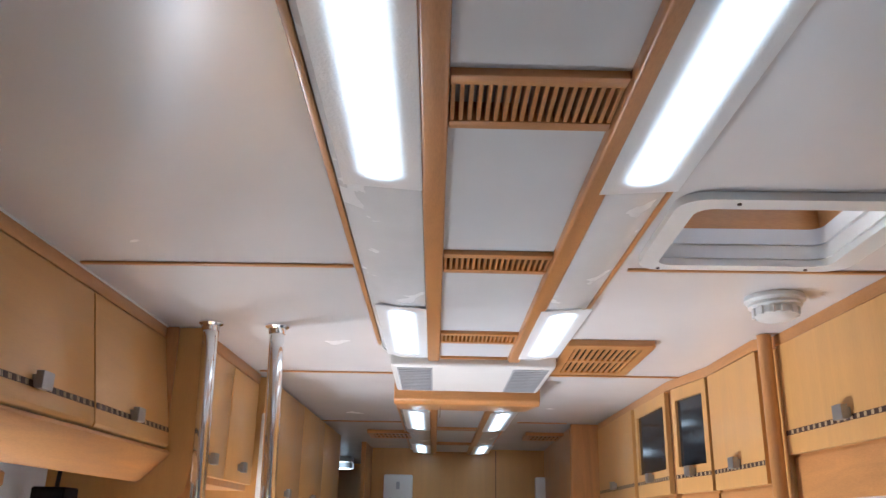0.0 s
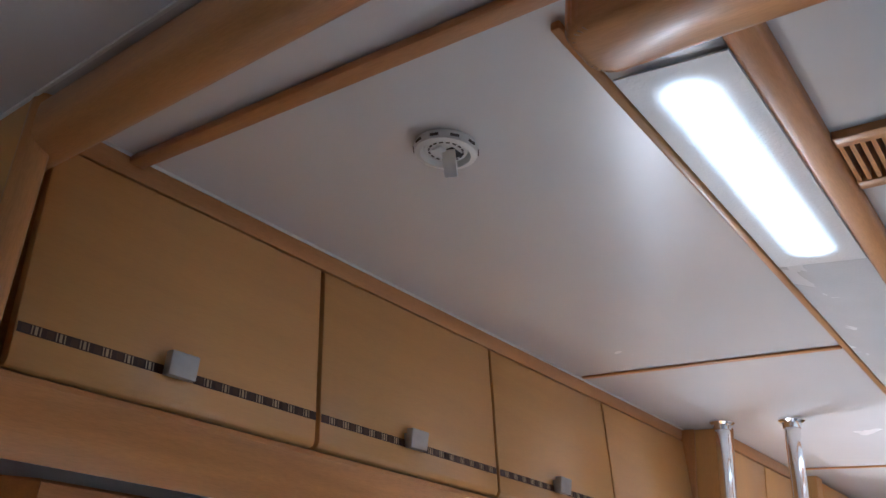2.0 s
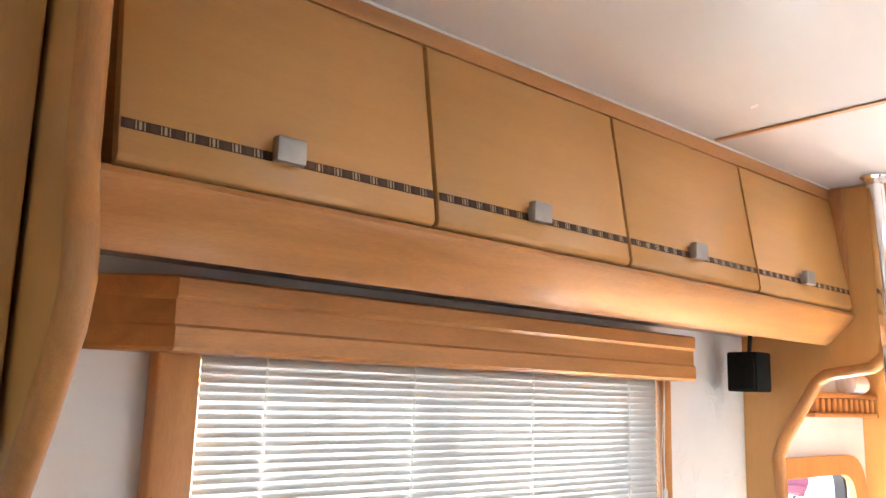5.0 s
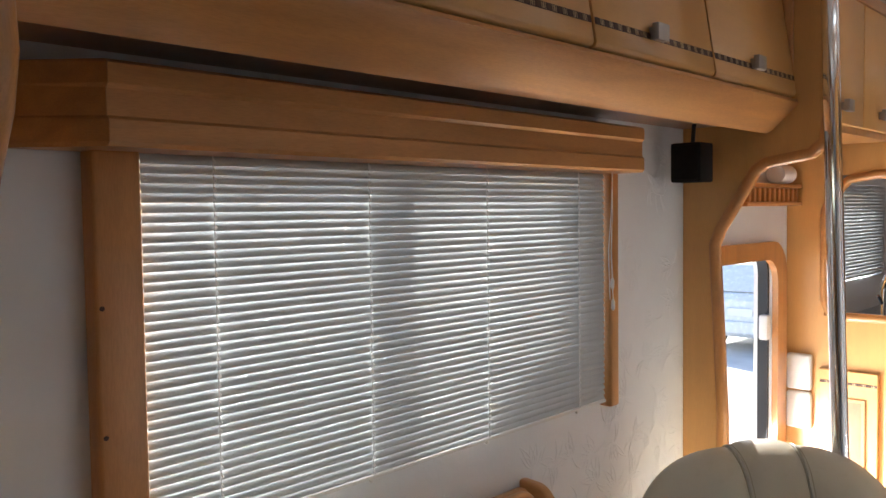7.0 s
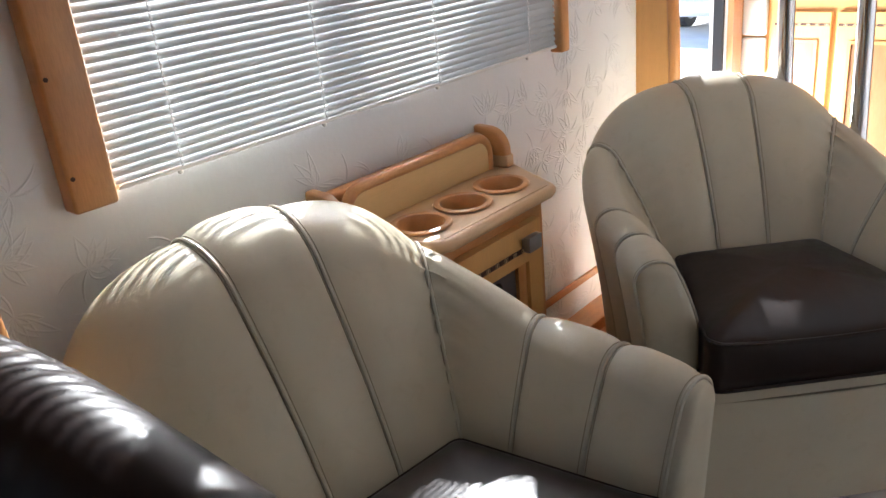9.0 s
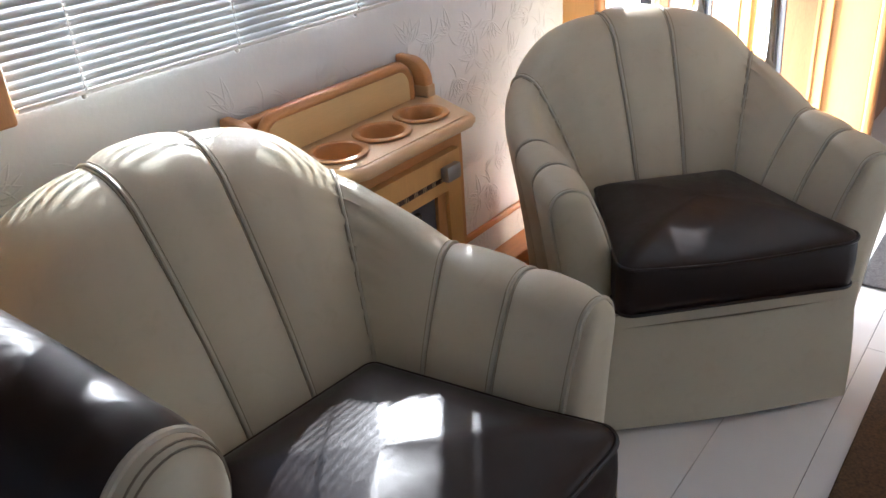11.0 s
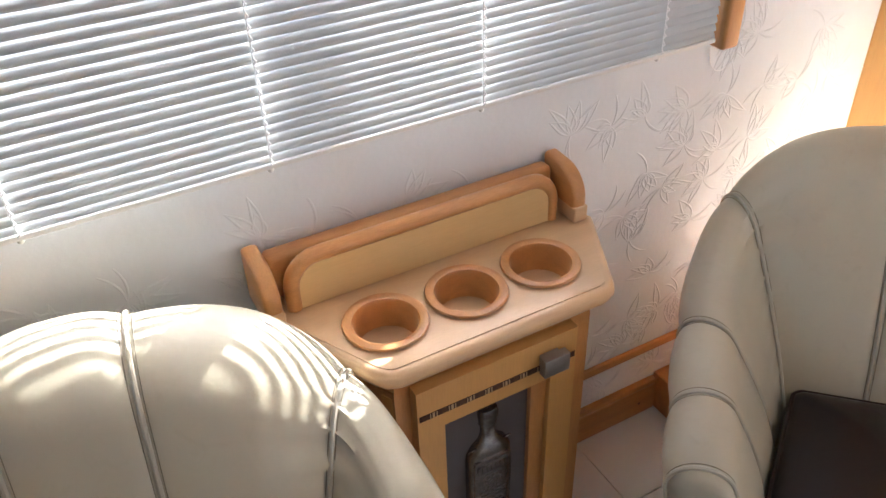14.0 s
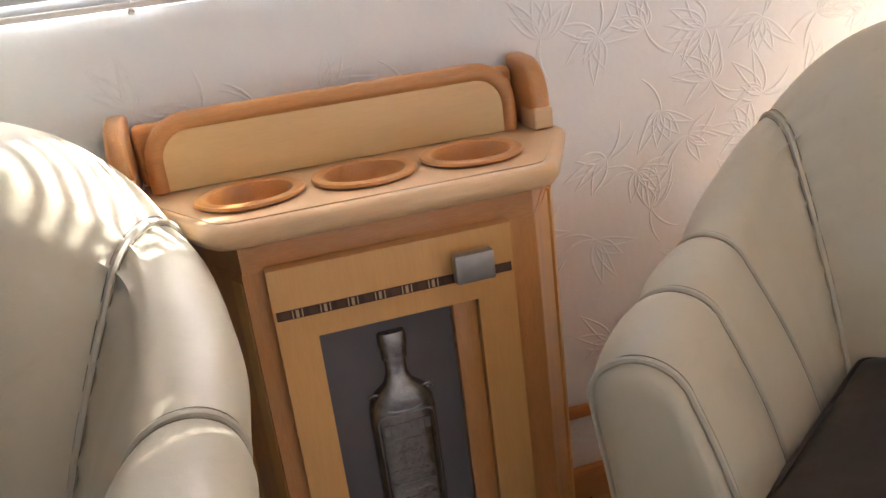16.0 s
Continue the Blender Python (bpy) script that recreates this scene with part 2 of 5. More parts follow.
def tube(points, radius, sides=8, closed=False, bm=None):
    """A round bar along points; radius may be a list."""
    bm = bm or bmesh.new()
    pts = [Vector(p) for p in points]
    n, rings, up = len(pts), [], None
    for i, p in enumerate(pts):
        a = pts[(i - 1) % n] if closed or i else p
        b = pts[(i + 1) % n] if closed or i < n - 1 else p
        t = (b - a).normalized()
        if up is None:
            up = t.orthogonal().normalized()
        up = (up - t * up.dot(t)).normalized()
        side = t.cross(up)
        r = radius[i] if isinstance(radius, (list, tuple)) else radius
        rings.append([bm.verts.new(p + (up * math.cos(q) + side * math.sin(q)) * r) for q in (2 * math.pi * k / sides for k in range(sides))])
    for i in range(n if closed else n - 1):
        r0, r1 = rings[i], rings[(i + 1) % n]
        for k in range(sides):
            bm.faces.new((r0[k], r0[(k + 1) % sides], r1[(k + 1) % sides], r1[k]))
    if not closed:
        bm.faces.new(rings[0])
        bm.faces.new(list(reversed(rings[-1])))
    return bm


def lathe(outline, place, sides=32, bm=None):
    """(radius, height) pairs turned about the z axis of the place."""
    bm = bm or bmesh.new()
    rings = []
    for r, z in outline:
        rings.append([bm.verts.new((place[0] + r * math.cos(2 * math.pi * k / sides), place[1] + r * math.sin(2 * math.pi * k / sides), place[2] + z)) for k in range(sides)])
    for a, b in zip(rings, rings[1:]):
        for k in range(sides):
            bm.faces.new((a[k], a[(k + 1) % sides], b[(k + 1) % sides], b[k]))
    bm.faces.new(rings[0])
    bm.faces.new(list(reversed(rings[-1])))
    return bm


def rounded(x0, x1, y0, y1, r, n=6):
    """A rounded rectangle as a list of points."""
    out = []
    for cx, cy, a in ((x1 - r, y1 - r, 0), (x0 + r, y1 - r, 90), (x0 + r, y0 + r, 180), (x1 - r, y0 + r, 270)):
        for k in range(n + 1):
            q = radians(a + 90 * k / n)
            out.append((cx + r * math.cos(q), cy + r * math.sin(q)))
    return out


def ring_prism(outer, inner, axis, a, b):
    """A flat frame between two outlines of the same length, pushed from a to b."""
    bm = bmesh.new()

    def at(p, d):
        return {"x": (d, p[0], p[1]), "y": (p[0], d, p[1]), "z": (p[0], p[1], d)}[axis]
    rows = [[bm.verts.new(at(p, d)) for p in line] for line, d in ((outer, a), (inner, a), (inner, b), (outer, b))]
    n = len(outer)
    for r0, r1 in zip(rows, rows[1:] + rows[:1]):
        for i in range(n):
            bm.faces.new((r0[i], r0[(i + 1) % n], r1[(i + 1) % n], r1[i]))
    return bm

# ---- setting ----
H = 2.045          # ceiling
Y_PORTAL = 1.30    # wooden portal between the front and the lounge
Y_ARCH = 3.33      # arched partition behind the lounge
Y_KIT = 4.15       # kitchen partition
WIN = (1.618, 2.862, 0.912, 1.562)
DOOR = (3.46, 4.015, -0.28, 1.222)
KWIN = (4.40, 5.35, 1.08, 1.50)

bm = bmesh.new()
ys = [(-1.2, WIN[0], 0, H), (WIN[0], WIN[1], 0, WIN[2]), (WIN[0], WIN[1], WIN[3], H), (WIN[1], DOOR[0], 0, H),
      (DOOR[0], DOOR[1], DOOR[3] + 0.032, H), (DOOR[1], KWIN[0], -0.28, H), (KWIN[0], KWIN[1], 0, KWIN[2]), (KWIN[0], KWIN[1], KWIN[3], H), (KWIN[1], 7.3, 0, H)]
for y0, y1, z0, z1 in ys:
    box(-0.045, 0, y0, y1, z0, z1, bm=bm)
wall_left = setting("wall_west", bm, M_WALL, "white embossed vinyl side wall with a floral relief", "wall")
setting("wall_east", box(2.42, 2.46, -1.2, 7.3, 0, H), M_WALL, "plain pale side wall opposite the window", "wall")
bm = bmesh.new()
for a in ((-0.045, 0.25, 0, H), (2.15, 2.46, 0, H), (0.25, 2.15, 0, 1.50), (0.25, 2.15, 1.72, H)):
    box(a[0], a[1], -1.24, -1.2, a[2], a[3], bm=bm)
setting("wall_south", bm, M_DOORV, "plain end wall behind the walk, open at the windscreen", "wall")
setting("wall_north", box(0.52, 2.46, 7.0, 7.04, 0, H), M_DOORV, "maple-veneered end wall with a dark joint", "wall")
setting("wall_rear", box(-0.045, 2.46, 8.6, 8.64, 0, H), M_DOORV, "wooden wall of the rear cabin", "wall")
setting("wall_rear_west", box(-0.085, -0.045, 7.3, 8.6, 0, H), M_DOORV, "wooden side wall of the rear cabin", "wall")
setting("wall_rear_east", box(2.42, 2.46, 7.3, 8.6, 0, H), M_DOORV, "wooden side wall of the rear cabin", "wall")

HX0, HX1, HY0, HY1 = 1.535, 1.890, 2.315, 2.632
bm = bmesh.new()
for x0, x1, y0, y1 in ((-0.045, 2.46, -1.2, HY0), (-0.045, HX0, HY0, HY1), (HX1, 2.46, HY0, HY1), (-0.045, 2.46, HY1, 8.64)):
    box(x0, x1, y0, y1, H, H + 0.05, bm=bm)
setting("ceiling", bm, M_CEIL, "glossy white laminate ceiling", "ceiling")
floor_base = setting("floor", box(-0.045, 2.46, -1.2, 8.64, -0.05, -0.004), M_JOINT_SHADE, "white plank floor with dark joints", "floor")
# the entrance well is cut out of what the planks cover


def trim(name, bm, mat, label):
    return setting(name, bm, mat, label, "trim", True)


# ceiling cover strips
bm = box(0.26, 2.1, 1.455, 1.480, H - 0.014, H - 0.001, 0.004)
bmesh.ops.rotate(bm, verts=bm.verts, cent=(0.26, 1.468, H), matrix=Matrix.Rotation(0.04, 3, "Z"))
trim("trim_ceiling_front", bm, M_TRIMX, "broad beech cover strip across the ceiling")
for i, (x0, x1, y) in enumerate(((0.30, 0.900, 2.708), (1.495, 2.07, 2.708), (0.40, 0.890, 4.0), (1.45, 1.93, 4.0), (0.40, 0.86, 5.46), (1.44, 1.70, 5.40))):
    trim("trim_ceiling_seam", box(x0, x1, y - 0.007, y + 0.007, H - 0.006, H - 0.0005, 0.002), M_TRIMX, "narrow beech cover strip across the ceiling")

# portal
portal = thing("portal_frame", (0.3, 1.30, 0), "beech portal frame with rounded nosing between cab and lounge", "portal", kind="structure")
part("beam", box(0.19, 2.30, 1.304, 1.364, 1.966, H - 0.001, 0.022, seg=4), M_TRIMX, portal, "rounded beech ceiling beam", True)
edge = [(0.316, H - 0.001), (0.322, 1.94), (0.336, 1.70), (0.364, 1.605), (0.370, 1.555), (0.354, 1.505), (0.286, 1.405), (0.215, 1.315), (0.186, 1.21), (0.186, 1.10), (0.206, 1.01), (0.250, 0.92), (0.268, 0.83), (0.270, 0.0)]
part("panel", prism([(0.001, 0.0)] + list(reversed(edge)) + [(0.001, H - 0.001)], "y", 1.302, 1.330), M_DOORV, portal)
nos = []
for (xa, za), (xb, zb) in zip(edge, edge[1:]):
    for k in range(6):
        nos.append((xa + (xb - xa) * k / 6, 1.318, za + (zb - za) * k / 6))
nos.append((edge[-1][0], 1.318, edge[-1][1]))
part("nosing", tube(nos, 0.019, 14), M_TRIMZ, portal, "rounded beech edge", True)
part("caulk_line", box(0.21, 2.3, 1.297, 1.3015, H - 0.005, H - 0.001), M_WHITE, portal)

# front overhead cupboard beside the portal
fc = thing("front_cupboard", (0.1, 0.8, 1.38), "tall maple-veneered overhead cupboard fixed under the ceiling", "cupboard")
part("body", box(0.002, 0.19, 0.30, 1.296, 1.385, H - 0.003), M_DOORV, fc)
part("door", box(0.191, 0.209, 0.32, 1.294, 1.41, H - 0.004, 0.003), M_DOORV, fc)
part("bottom_rail", box(0.191, 0.222, 0.30, 1.294, 1.370, 1.406, 0.006), M_TRIMY, fc, "", True)

# arched partition
arch = thing("arched_partition", (0.2, Y_ARCH, 0), "maple partition with an arched opening edged in beech", "partition", kind="structure")
path = [(0.128, 0.0), (0.120, 0.80), (0.095, 1.30), (0.112, 1.345), (0.215, 1.512), (0.245, 1.532), (0.365, 1.550), (0.398, 1.580), (0.410, 1.66), (0.412, H - 0.002)]
part("panel", prism([(0.001, 0.0)] + path + [(0.001, H - 0.002)], "y", Y_ARCH, Y_ARCH + 0.028), M_DOORV, arch)
nos = []
for (xa, za), (xb, zb) in zip(path, path[1:]):
    for k in range(5):
        nos.append((xa + (xb - xa) * k / 5, Y_ARCH + 0.012, za + (zb - za) * k / 5))
nos.append((path[-1][0], Y_ARCH + 0.012, path[-1][1]))
part("nosing", tube(nos, 0.018, 12), M_TRIMZ, arch, "rounded beech edge", True)

# ---- overhead lockers of the lounge ----
LY, LW = 1.352, 0.490


def inlay(parent, axis, a, b, at, z, h=0.013, along=None):
    """The dark band with paler pieces that is let into a door. axis y: runs in y at x = at; axis x: runs in x at y = at."""
    def slab(u0, u1, z0, z1, lo, hi, bm):
        if axis == "y":
            return box(at + lo, at + hi, u0, u1, z0, z1, bm=bm)
        return box(u0, u1, at - hi, at - lo, z0, z1, bm=bm)
    band = part("inlay_band", slab(a, b, z - h / 2, z + h / 2, -0.002, 0.0008, bmesh.new()), M_INLAY, parent, "dark inlaid band")
    pale, brown = bmesh.new(), bmesh.new()
    u = a + 0.004
    while u + 0.026 < b:
        slab(u + 0.0130, u + 0.0144, z - h * 0.42, z + h * 0.42, 0, 0.0014, pale)
        slab(u + 0.0172, u + 0.0206, z - h * 0.40, z + h * 0.40, 0, 0.0014, pale)
        slab(u + 0.0236, u + 0.0250, z - h * 0.42, z + h * 0.42, 0, 0.0014, pale)
        slab(u + 0.001, u + 0.0105, z - h * 0.36, z + h * 0.36, 0, 0.0011, brown)
        u += 0.031
    tagged(part("pale_inlay", pale, M_INLAYP, band), kind="stuff")
    tagged(part("brown_inlay", brown, M_INLAYB, band), kind="stuff")


def push_handle(parent, place, normal="x+", size=(0.044, 0.034)):
    """A square satin push-button latch."""
    x, y, z = place
    w, h = size
    bm = bmesh.new()
    if normal == "x+":
        box(x, x + 0.010, y - w * 0.36, y + w * 0.36, z - h * 0.36, z + h * 0.30, 0.001, bm=bm)
        box(x + 0.010, x + 0.026, y - w / 2, y + w / 2, z - h / 2, z + h / 2, 0.0022, bm=bm)
    elif normal == "x-":
        box(x - 0.010, x, y - w * 0.36, y + w * 0.36, z - h * 0.36, z + h * 0.30, 0.001, bm=bm)
        box(x - 0.026, x - 0.010, y - w / 2, y + w / 2, z - h / 2, z + h / 2, 0.0022, bm=bm)
    return part("handle", bm, M_NICKEL, parent, "satin nickel push latch", True)


XB, XT, ZB, ZT = 0.336, 0.290, 1.698, 2.008


def lounge_locker(i):
    y0, y1 = LY + i * LW, LY + (i + 1) * LW
    lk = thing("overhead_locker", (0.15, (y0 + y1) / 2, 1.6), "maple overhead locker with a dark inlaid band under the ceiling", "locker", "overhead lockers along the window wall")
    part("body", box(0.002, 0.262, y0 + 0.001, y1 - 0.001, 1.66, H - 0.003), M_TRIMY, lk)
    outline = [(XT - 0.02, ZT), (XT - 0.003, ZT), (XT, ZT - 0.004), (XB, ZB + 0.012), (XB - 0.003, ZB + 0.003), (XB - 0.012, ZB), (XB - 0.02, ZB)]
    d = part("door", prism(outline, "y", y0 + 0.0045, y1 - 0.0045, 0.0015, 1), M_DOOR, lk, "", True)
    zi = 1.748
    k = (XT - XB) / (ZT - ZB - 0.016)
    xi = XB + k * (zi - ZB - 0.012)
    inlay(d, "y", y0 + 0.006, y1 - 0.006, xi, zi)
    for ob in [d.children[0]] + list(d.children[0].children):
        ob.data.transform(Matrix(((1, 0, k, -k * (zi - 1.6)), (0, 1, 0, 0), (0, 0, 1, 0), (0, 0, 0, 1))))
    push_handle(d, (xi - 0.003, y0 + 0.222, zi + 0.008))
    return lk


for i in range(4):
    lounge_locker(i)
trim("trim_locker_top", box(0.262, 0.288, LY, LY + 4 * LW, 2.010, H - 0.0015, 0.003), M_TRIMY, "beech rail between the lockers and the ceiling")
trim("trim_locker_caulk", box(0.2885, 0.291, LY, LY + 4 * LW, H - 0.005, H - 0.0005), M_WHITE, "white sealing line at the ceiling")
trim("trim_locker_end", box(0.262, 0.322, LY + 4 * LW + 0.002, Y_ARCH - 0.001, 1.69, H - 0.002, 0.004), M_TRIMZ, "beech stile at the end of the lockers")
# the sloping board under the lockers
fas = [(0.330, 1.695), (0.335, 1.686), (0.329, 1.676), (0.264, 1.616), (0.250, 1.609), (0.250, 1.620), (0.314, 1.686)]
trim("trim_locker_underside", prism(fas, "y", 1.335, Y_ARCH - 0.002), M_TRIMY, "sloping beech board under the lockers")
# dark colour stands for the shade in the gap over the valance
trim("trim_locker_soffit", box(0.001, 0.249, 1.335, Y_ARCH - 0.002, 1.640, 1.652), M_DARKWOOD_SHADE, "soffit board above the valance, gap shade put into its dark colour")

# ---- window with blind ----
win = thing("window_1", (-0.03, 2.24, WIN[2]), "wide side window behind a white slatted blind", "window", kind="structure")
y0, y1, z0, z1 = WIN
fr = bmesh.new()
for a in ((y0, y1, z0 - 0.0, z0 + 0.035), (y0, y1, z1 - 0.035, z1)):
    box(-0.072, -0.046, a[0], a[1], a[2], a[3], 0.004, bm=fr)
for a in ((y0, y0 + 0.03), (y1 - 0.055, y1)):
    box(-0.072, -0.046, a[0], a[1], z0 + 0.036, z1 - 0.036, 0.004, bm=fr)
part("window_frame", fr, M_WHITE, win, "", True)
part("mullion", box(-0.072, -0.046, 2.205, 2.285, z0 + 0.036, z1 - 0.036, 0.004), M_WHITE, win, "", True)
for a, b in ((y0 + 0.031, 2.204), (2.286, y1 - 0.056)):
    g = part("pane", box(-0.061, -0.057, a, b, z0 + 0.036, z1 - 0.036), M_GLASS, win)
    g.visible_shadow = False
for k, (a, b) in enumerate(((1.545, 1.616), (2.864, 2.902))):
    p = part("side_board", box(0.001, 0.040, a, b, 0.900, 1.500, 0.006, seg=3), M_TRIMZ, win, "beech side board", True)
    if k == 0:
        for z in (1.28, 1.10, 0.955):
            s = part("screw_cap", lathe([(0.0035, -0.001), (0.0035, 0.001), (0.002, 0.0016)], (0, 0, 0), 10), M_INLAY, p)
            s.data.transform(Matrix.Translation(win.location))
            s.matrix_basis = Matrix.Translation(Vector((0.0405, 1.553, z)) - win.location) @ pose(0, 0, 0, 0, 90, 0)
val = [(0.001, 1.497), (0.112, 1.497), (0.118, 1.503), (0.118, 1.532), (0.112, 1.537), (0.112, 1.572), (0.118, 1.578), (0.118, 1.604), (0.112, 1.609), (0.001, 1.609)]
valance = thing("window_valance", (0.06, 2.2, 1.497), "stepped beech valance box over the window blind", "valance")
vb = prism(val, "y", 1.535, 2.893)
part("front_board", vb, M_TRIMY, valance, "", True)
cap = bmesh.new()
secs = []
for x, z in val:
    f = x / 0.118
    secs.append(((x, 1.534, z), (0.001 + (x - 0.001) * 0.02, 1.534 - 0.095 * 1.0, z) if x > 0.01 else (x, 1.440, z)))
a = [cap.verts.new(p) for p, _ in secs]
b = [cap.verts.new(q) for _, q in secs]
cap.faces.new(a)
cap.faces.new(list(reversed(b)))
for i in range(len(a)):
    cap.faces.new((a[i], a[(i + 1) % len(a)], b[(i + 1) % len(a)], b[i]))
part("end_board", cap, M_TRIMX, valance)

blind = thing("venetian_blind", (0.02, 2.24, 0.915), "white aluminium venetian blind lowered with slats half open", "blind")
part("head_rail", box(0.006, 0.034, 1.622, 2.858, 1.512, 1.536, 0.002), M_WHITE, blind)
slat = bmesh.new()
prof = []
SW, ST = 0.0166, radians(61)
for k in range(5):
    u = (k / 4 - 0.5) * SW
    c = 0.0020 * (1 - (2 * k / 4 - 1) ** 2)
    prof.append((u * math.cos(ST) + c * math.sin(ST), -u * math.sin(ST) + c * math.cos(ST)))
ring = prof + [(x - 0.0002 * math.sin(ST), z - 0.0004) for x, z in reversed(prof)]
slat = prism(ring, "y", -0.6175, 0.6175)
slat_mesh = finish(slat, "slat", M_SLAT, True)
N_SLAT = 41
for k in range(N_SLAT):
    s = new("slat", slat_mesh)
    s.parent = blind
    s.matrix_basis = pose(0.0, 0.0, 0.012 + k * 0.01445, random.uniform(-0.05, 0.05), random.uniform(-0.9, 0.9), 0)
part("bottom_rail", box(0.011, 0.029, 1.624, 2.856, 0.914, 0.922, 0.002), M_WHITE, blind)
for y in (1.738, 2.057, 2.391, 2.735):
    lad = bmesh.new()
    tube([(0.0285, y, 0.922), (0.0285, y, 1.51)], 0.0009, 5, bm=lad)
    tube([(0.0105, y, 0.922), (0.0105, y, 1.51)], 0.0007, 5, bm=lad)
    for k in range(N_SLAT):
        z = 0.925 + k * 0.01445
        tube([(0.0285, y - 0.001, z - 0.005), (0.0305, y + 0.003, z - 0.001), (0.029, y, z + 0.004)], 0.0013, 5, bm=lad)
    part("ladder_cord", lad, M_CORD, blind)
    part("cord_plug", lathe([(0.003, 0), (0.0045, 0.002), (0.0045, 0.006), (0.003, 0.008)], (0.02, y, 0.9065), 10), M_WHITE, blind, "", True)
cord = [(0.042, 2.866, 1.50), (0.045, 2.862, 1.40), (0.044, 2.858, 1.30), (0.046, 2.863, 1.18)]
part("pull_cord", tube(cord, 0.0012, 5), M_CORD, blind)
part("pull_cord", tube([(x + 0.004, y - 0.012 + 0.01 * math.sin(z * 9), z) for x, y, z in cord], 0.0012, 5), M_CORD, blind)
part("cord_weight", lathe([(0.002, 0), (0.005, 0.006), (0.005, 0.022), (0.002, 0.03)], (0.046, 2.863, 1.15), 12), M_WHITE, blind, "", True)
part("cord_weight", lathe([(0.002, 0), (0.005, 0.006), (0.005, 0.022), (0.002, 0.03)], (0.05, 2.853, 1.205), 12), M_WHITE, blind, "", True)
loop = [(0.006, 2.905 + 0.035 * math.cos(a) + 0.0, 0.895 + 0.052 * math.sin(a)) for a in [math.pi * (1 + k / 14) for k in range(15)]]
part("cord_loop", tube(loop, 0.0009, 5), M_CORD, blind)

# loudspeaker
spk = thing("loudspeaker", (0.10, 3.16, 1.478), "small black cloth-fronted loudspeaker hung under the locker board", "loudspeaker")
part("cabinet", box(0.050, 0.140, 3.155, 3.235, 1.478, 1.586, 0.006), M_BLACK, spk, "", True)
part("grille", box(0.056, 0.134, 3.149, 3.156, 1.484, 1.580, 0.003), M_BLACK, spk, "", True)
part("bracket", tube([(0.095, 3.20, 1.584), (0.095, 3.205, 1.62), (0.095, 3.21, 1.642)], 0.006, 8), M_RUBBER, spk)

# chrome posts
for x, y in ((0.494, 3.258), (0.676, 3.287)):
    po = thing("grab_pole", (x, y, 0), "polished chrome pole from floor to ceiling", "pole", "chrome poles at the entrance")
    part("shaft", lathe([(0.021, 0.0), (0.021, H - 0.004)], (x, y, 0), 32), M_CHROME, po, "", True)
    part("flange", lathe([(0.024, -0.026), (0.026, -0.012), (0.034, -0.006), (0.034, -0.001)], (x, y, H), 32), M_CHROME, po, "", True)
    part("floor_flange", lathe([(0.036, 0.001), (0.034, 0.008), (0.024, 0.014)], (x, y, 0), 32), M_CHROME, po, "", True)
    for ch in po.children:
        ch.data.transform(Matrix(((1, 0, -0.031, 0), (0, 1, 0, 0), (0, 0, 1, 0), (0, 0, 0, 1))))

# ---- ceiling light strip ----
XC = 1.226


def swing(ob, a=0.028):
    """The ceiling unit runs slightly askew to the side wall."""
    turn = Matrix.Translation((XC, 1.87, 0)) @ Matrix.Rotation(a, 4, "Z") @ Matrix.Translation((-XC, -1.87, 0))
    ob.matrix_basis = turn @ ob.matrix_basis
    return ob


def lens(parent, x, y, z, tilt, half_y, half_x, mat):
    bm = box(-half_x, half_x, -half_y, half_y, -0.0012, 0.0012, 0.0006)
    ob = new("lens", finish(bm, "lens", mat))
    ob.parent = parent
    ob.matrix_basis = Matrix.Translation(Vector((x, y, z)) - root_place(parent)) @ pose(0, 0, 0, 0, tilt, 0)
    ob["label"] = "lit lamp cover, white"
    return ob


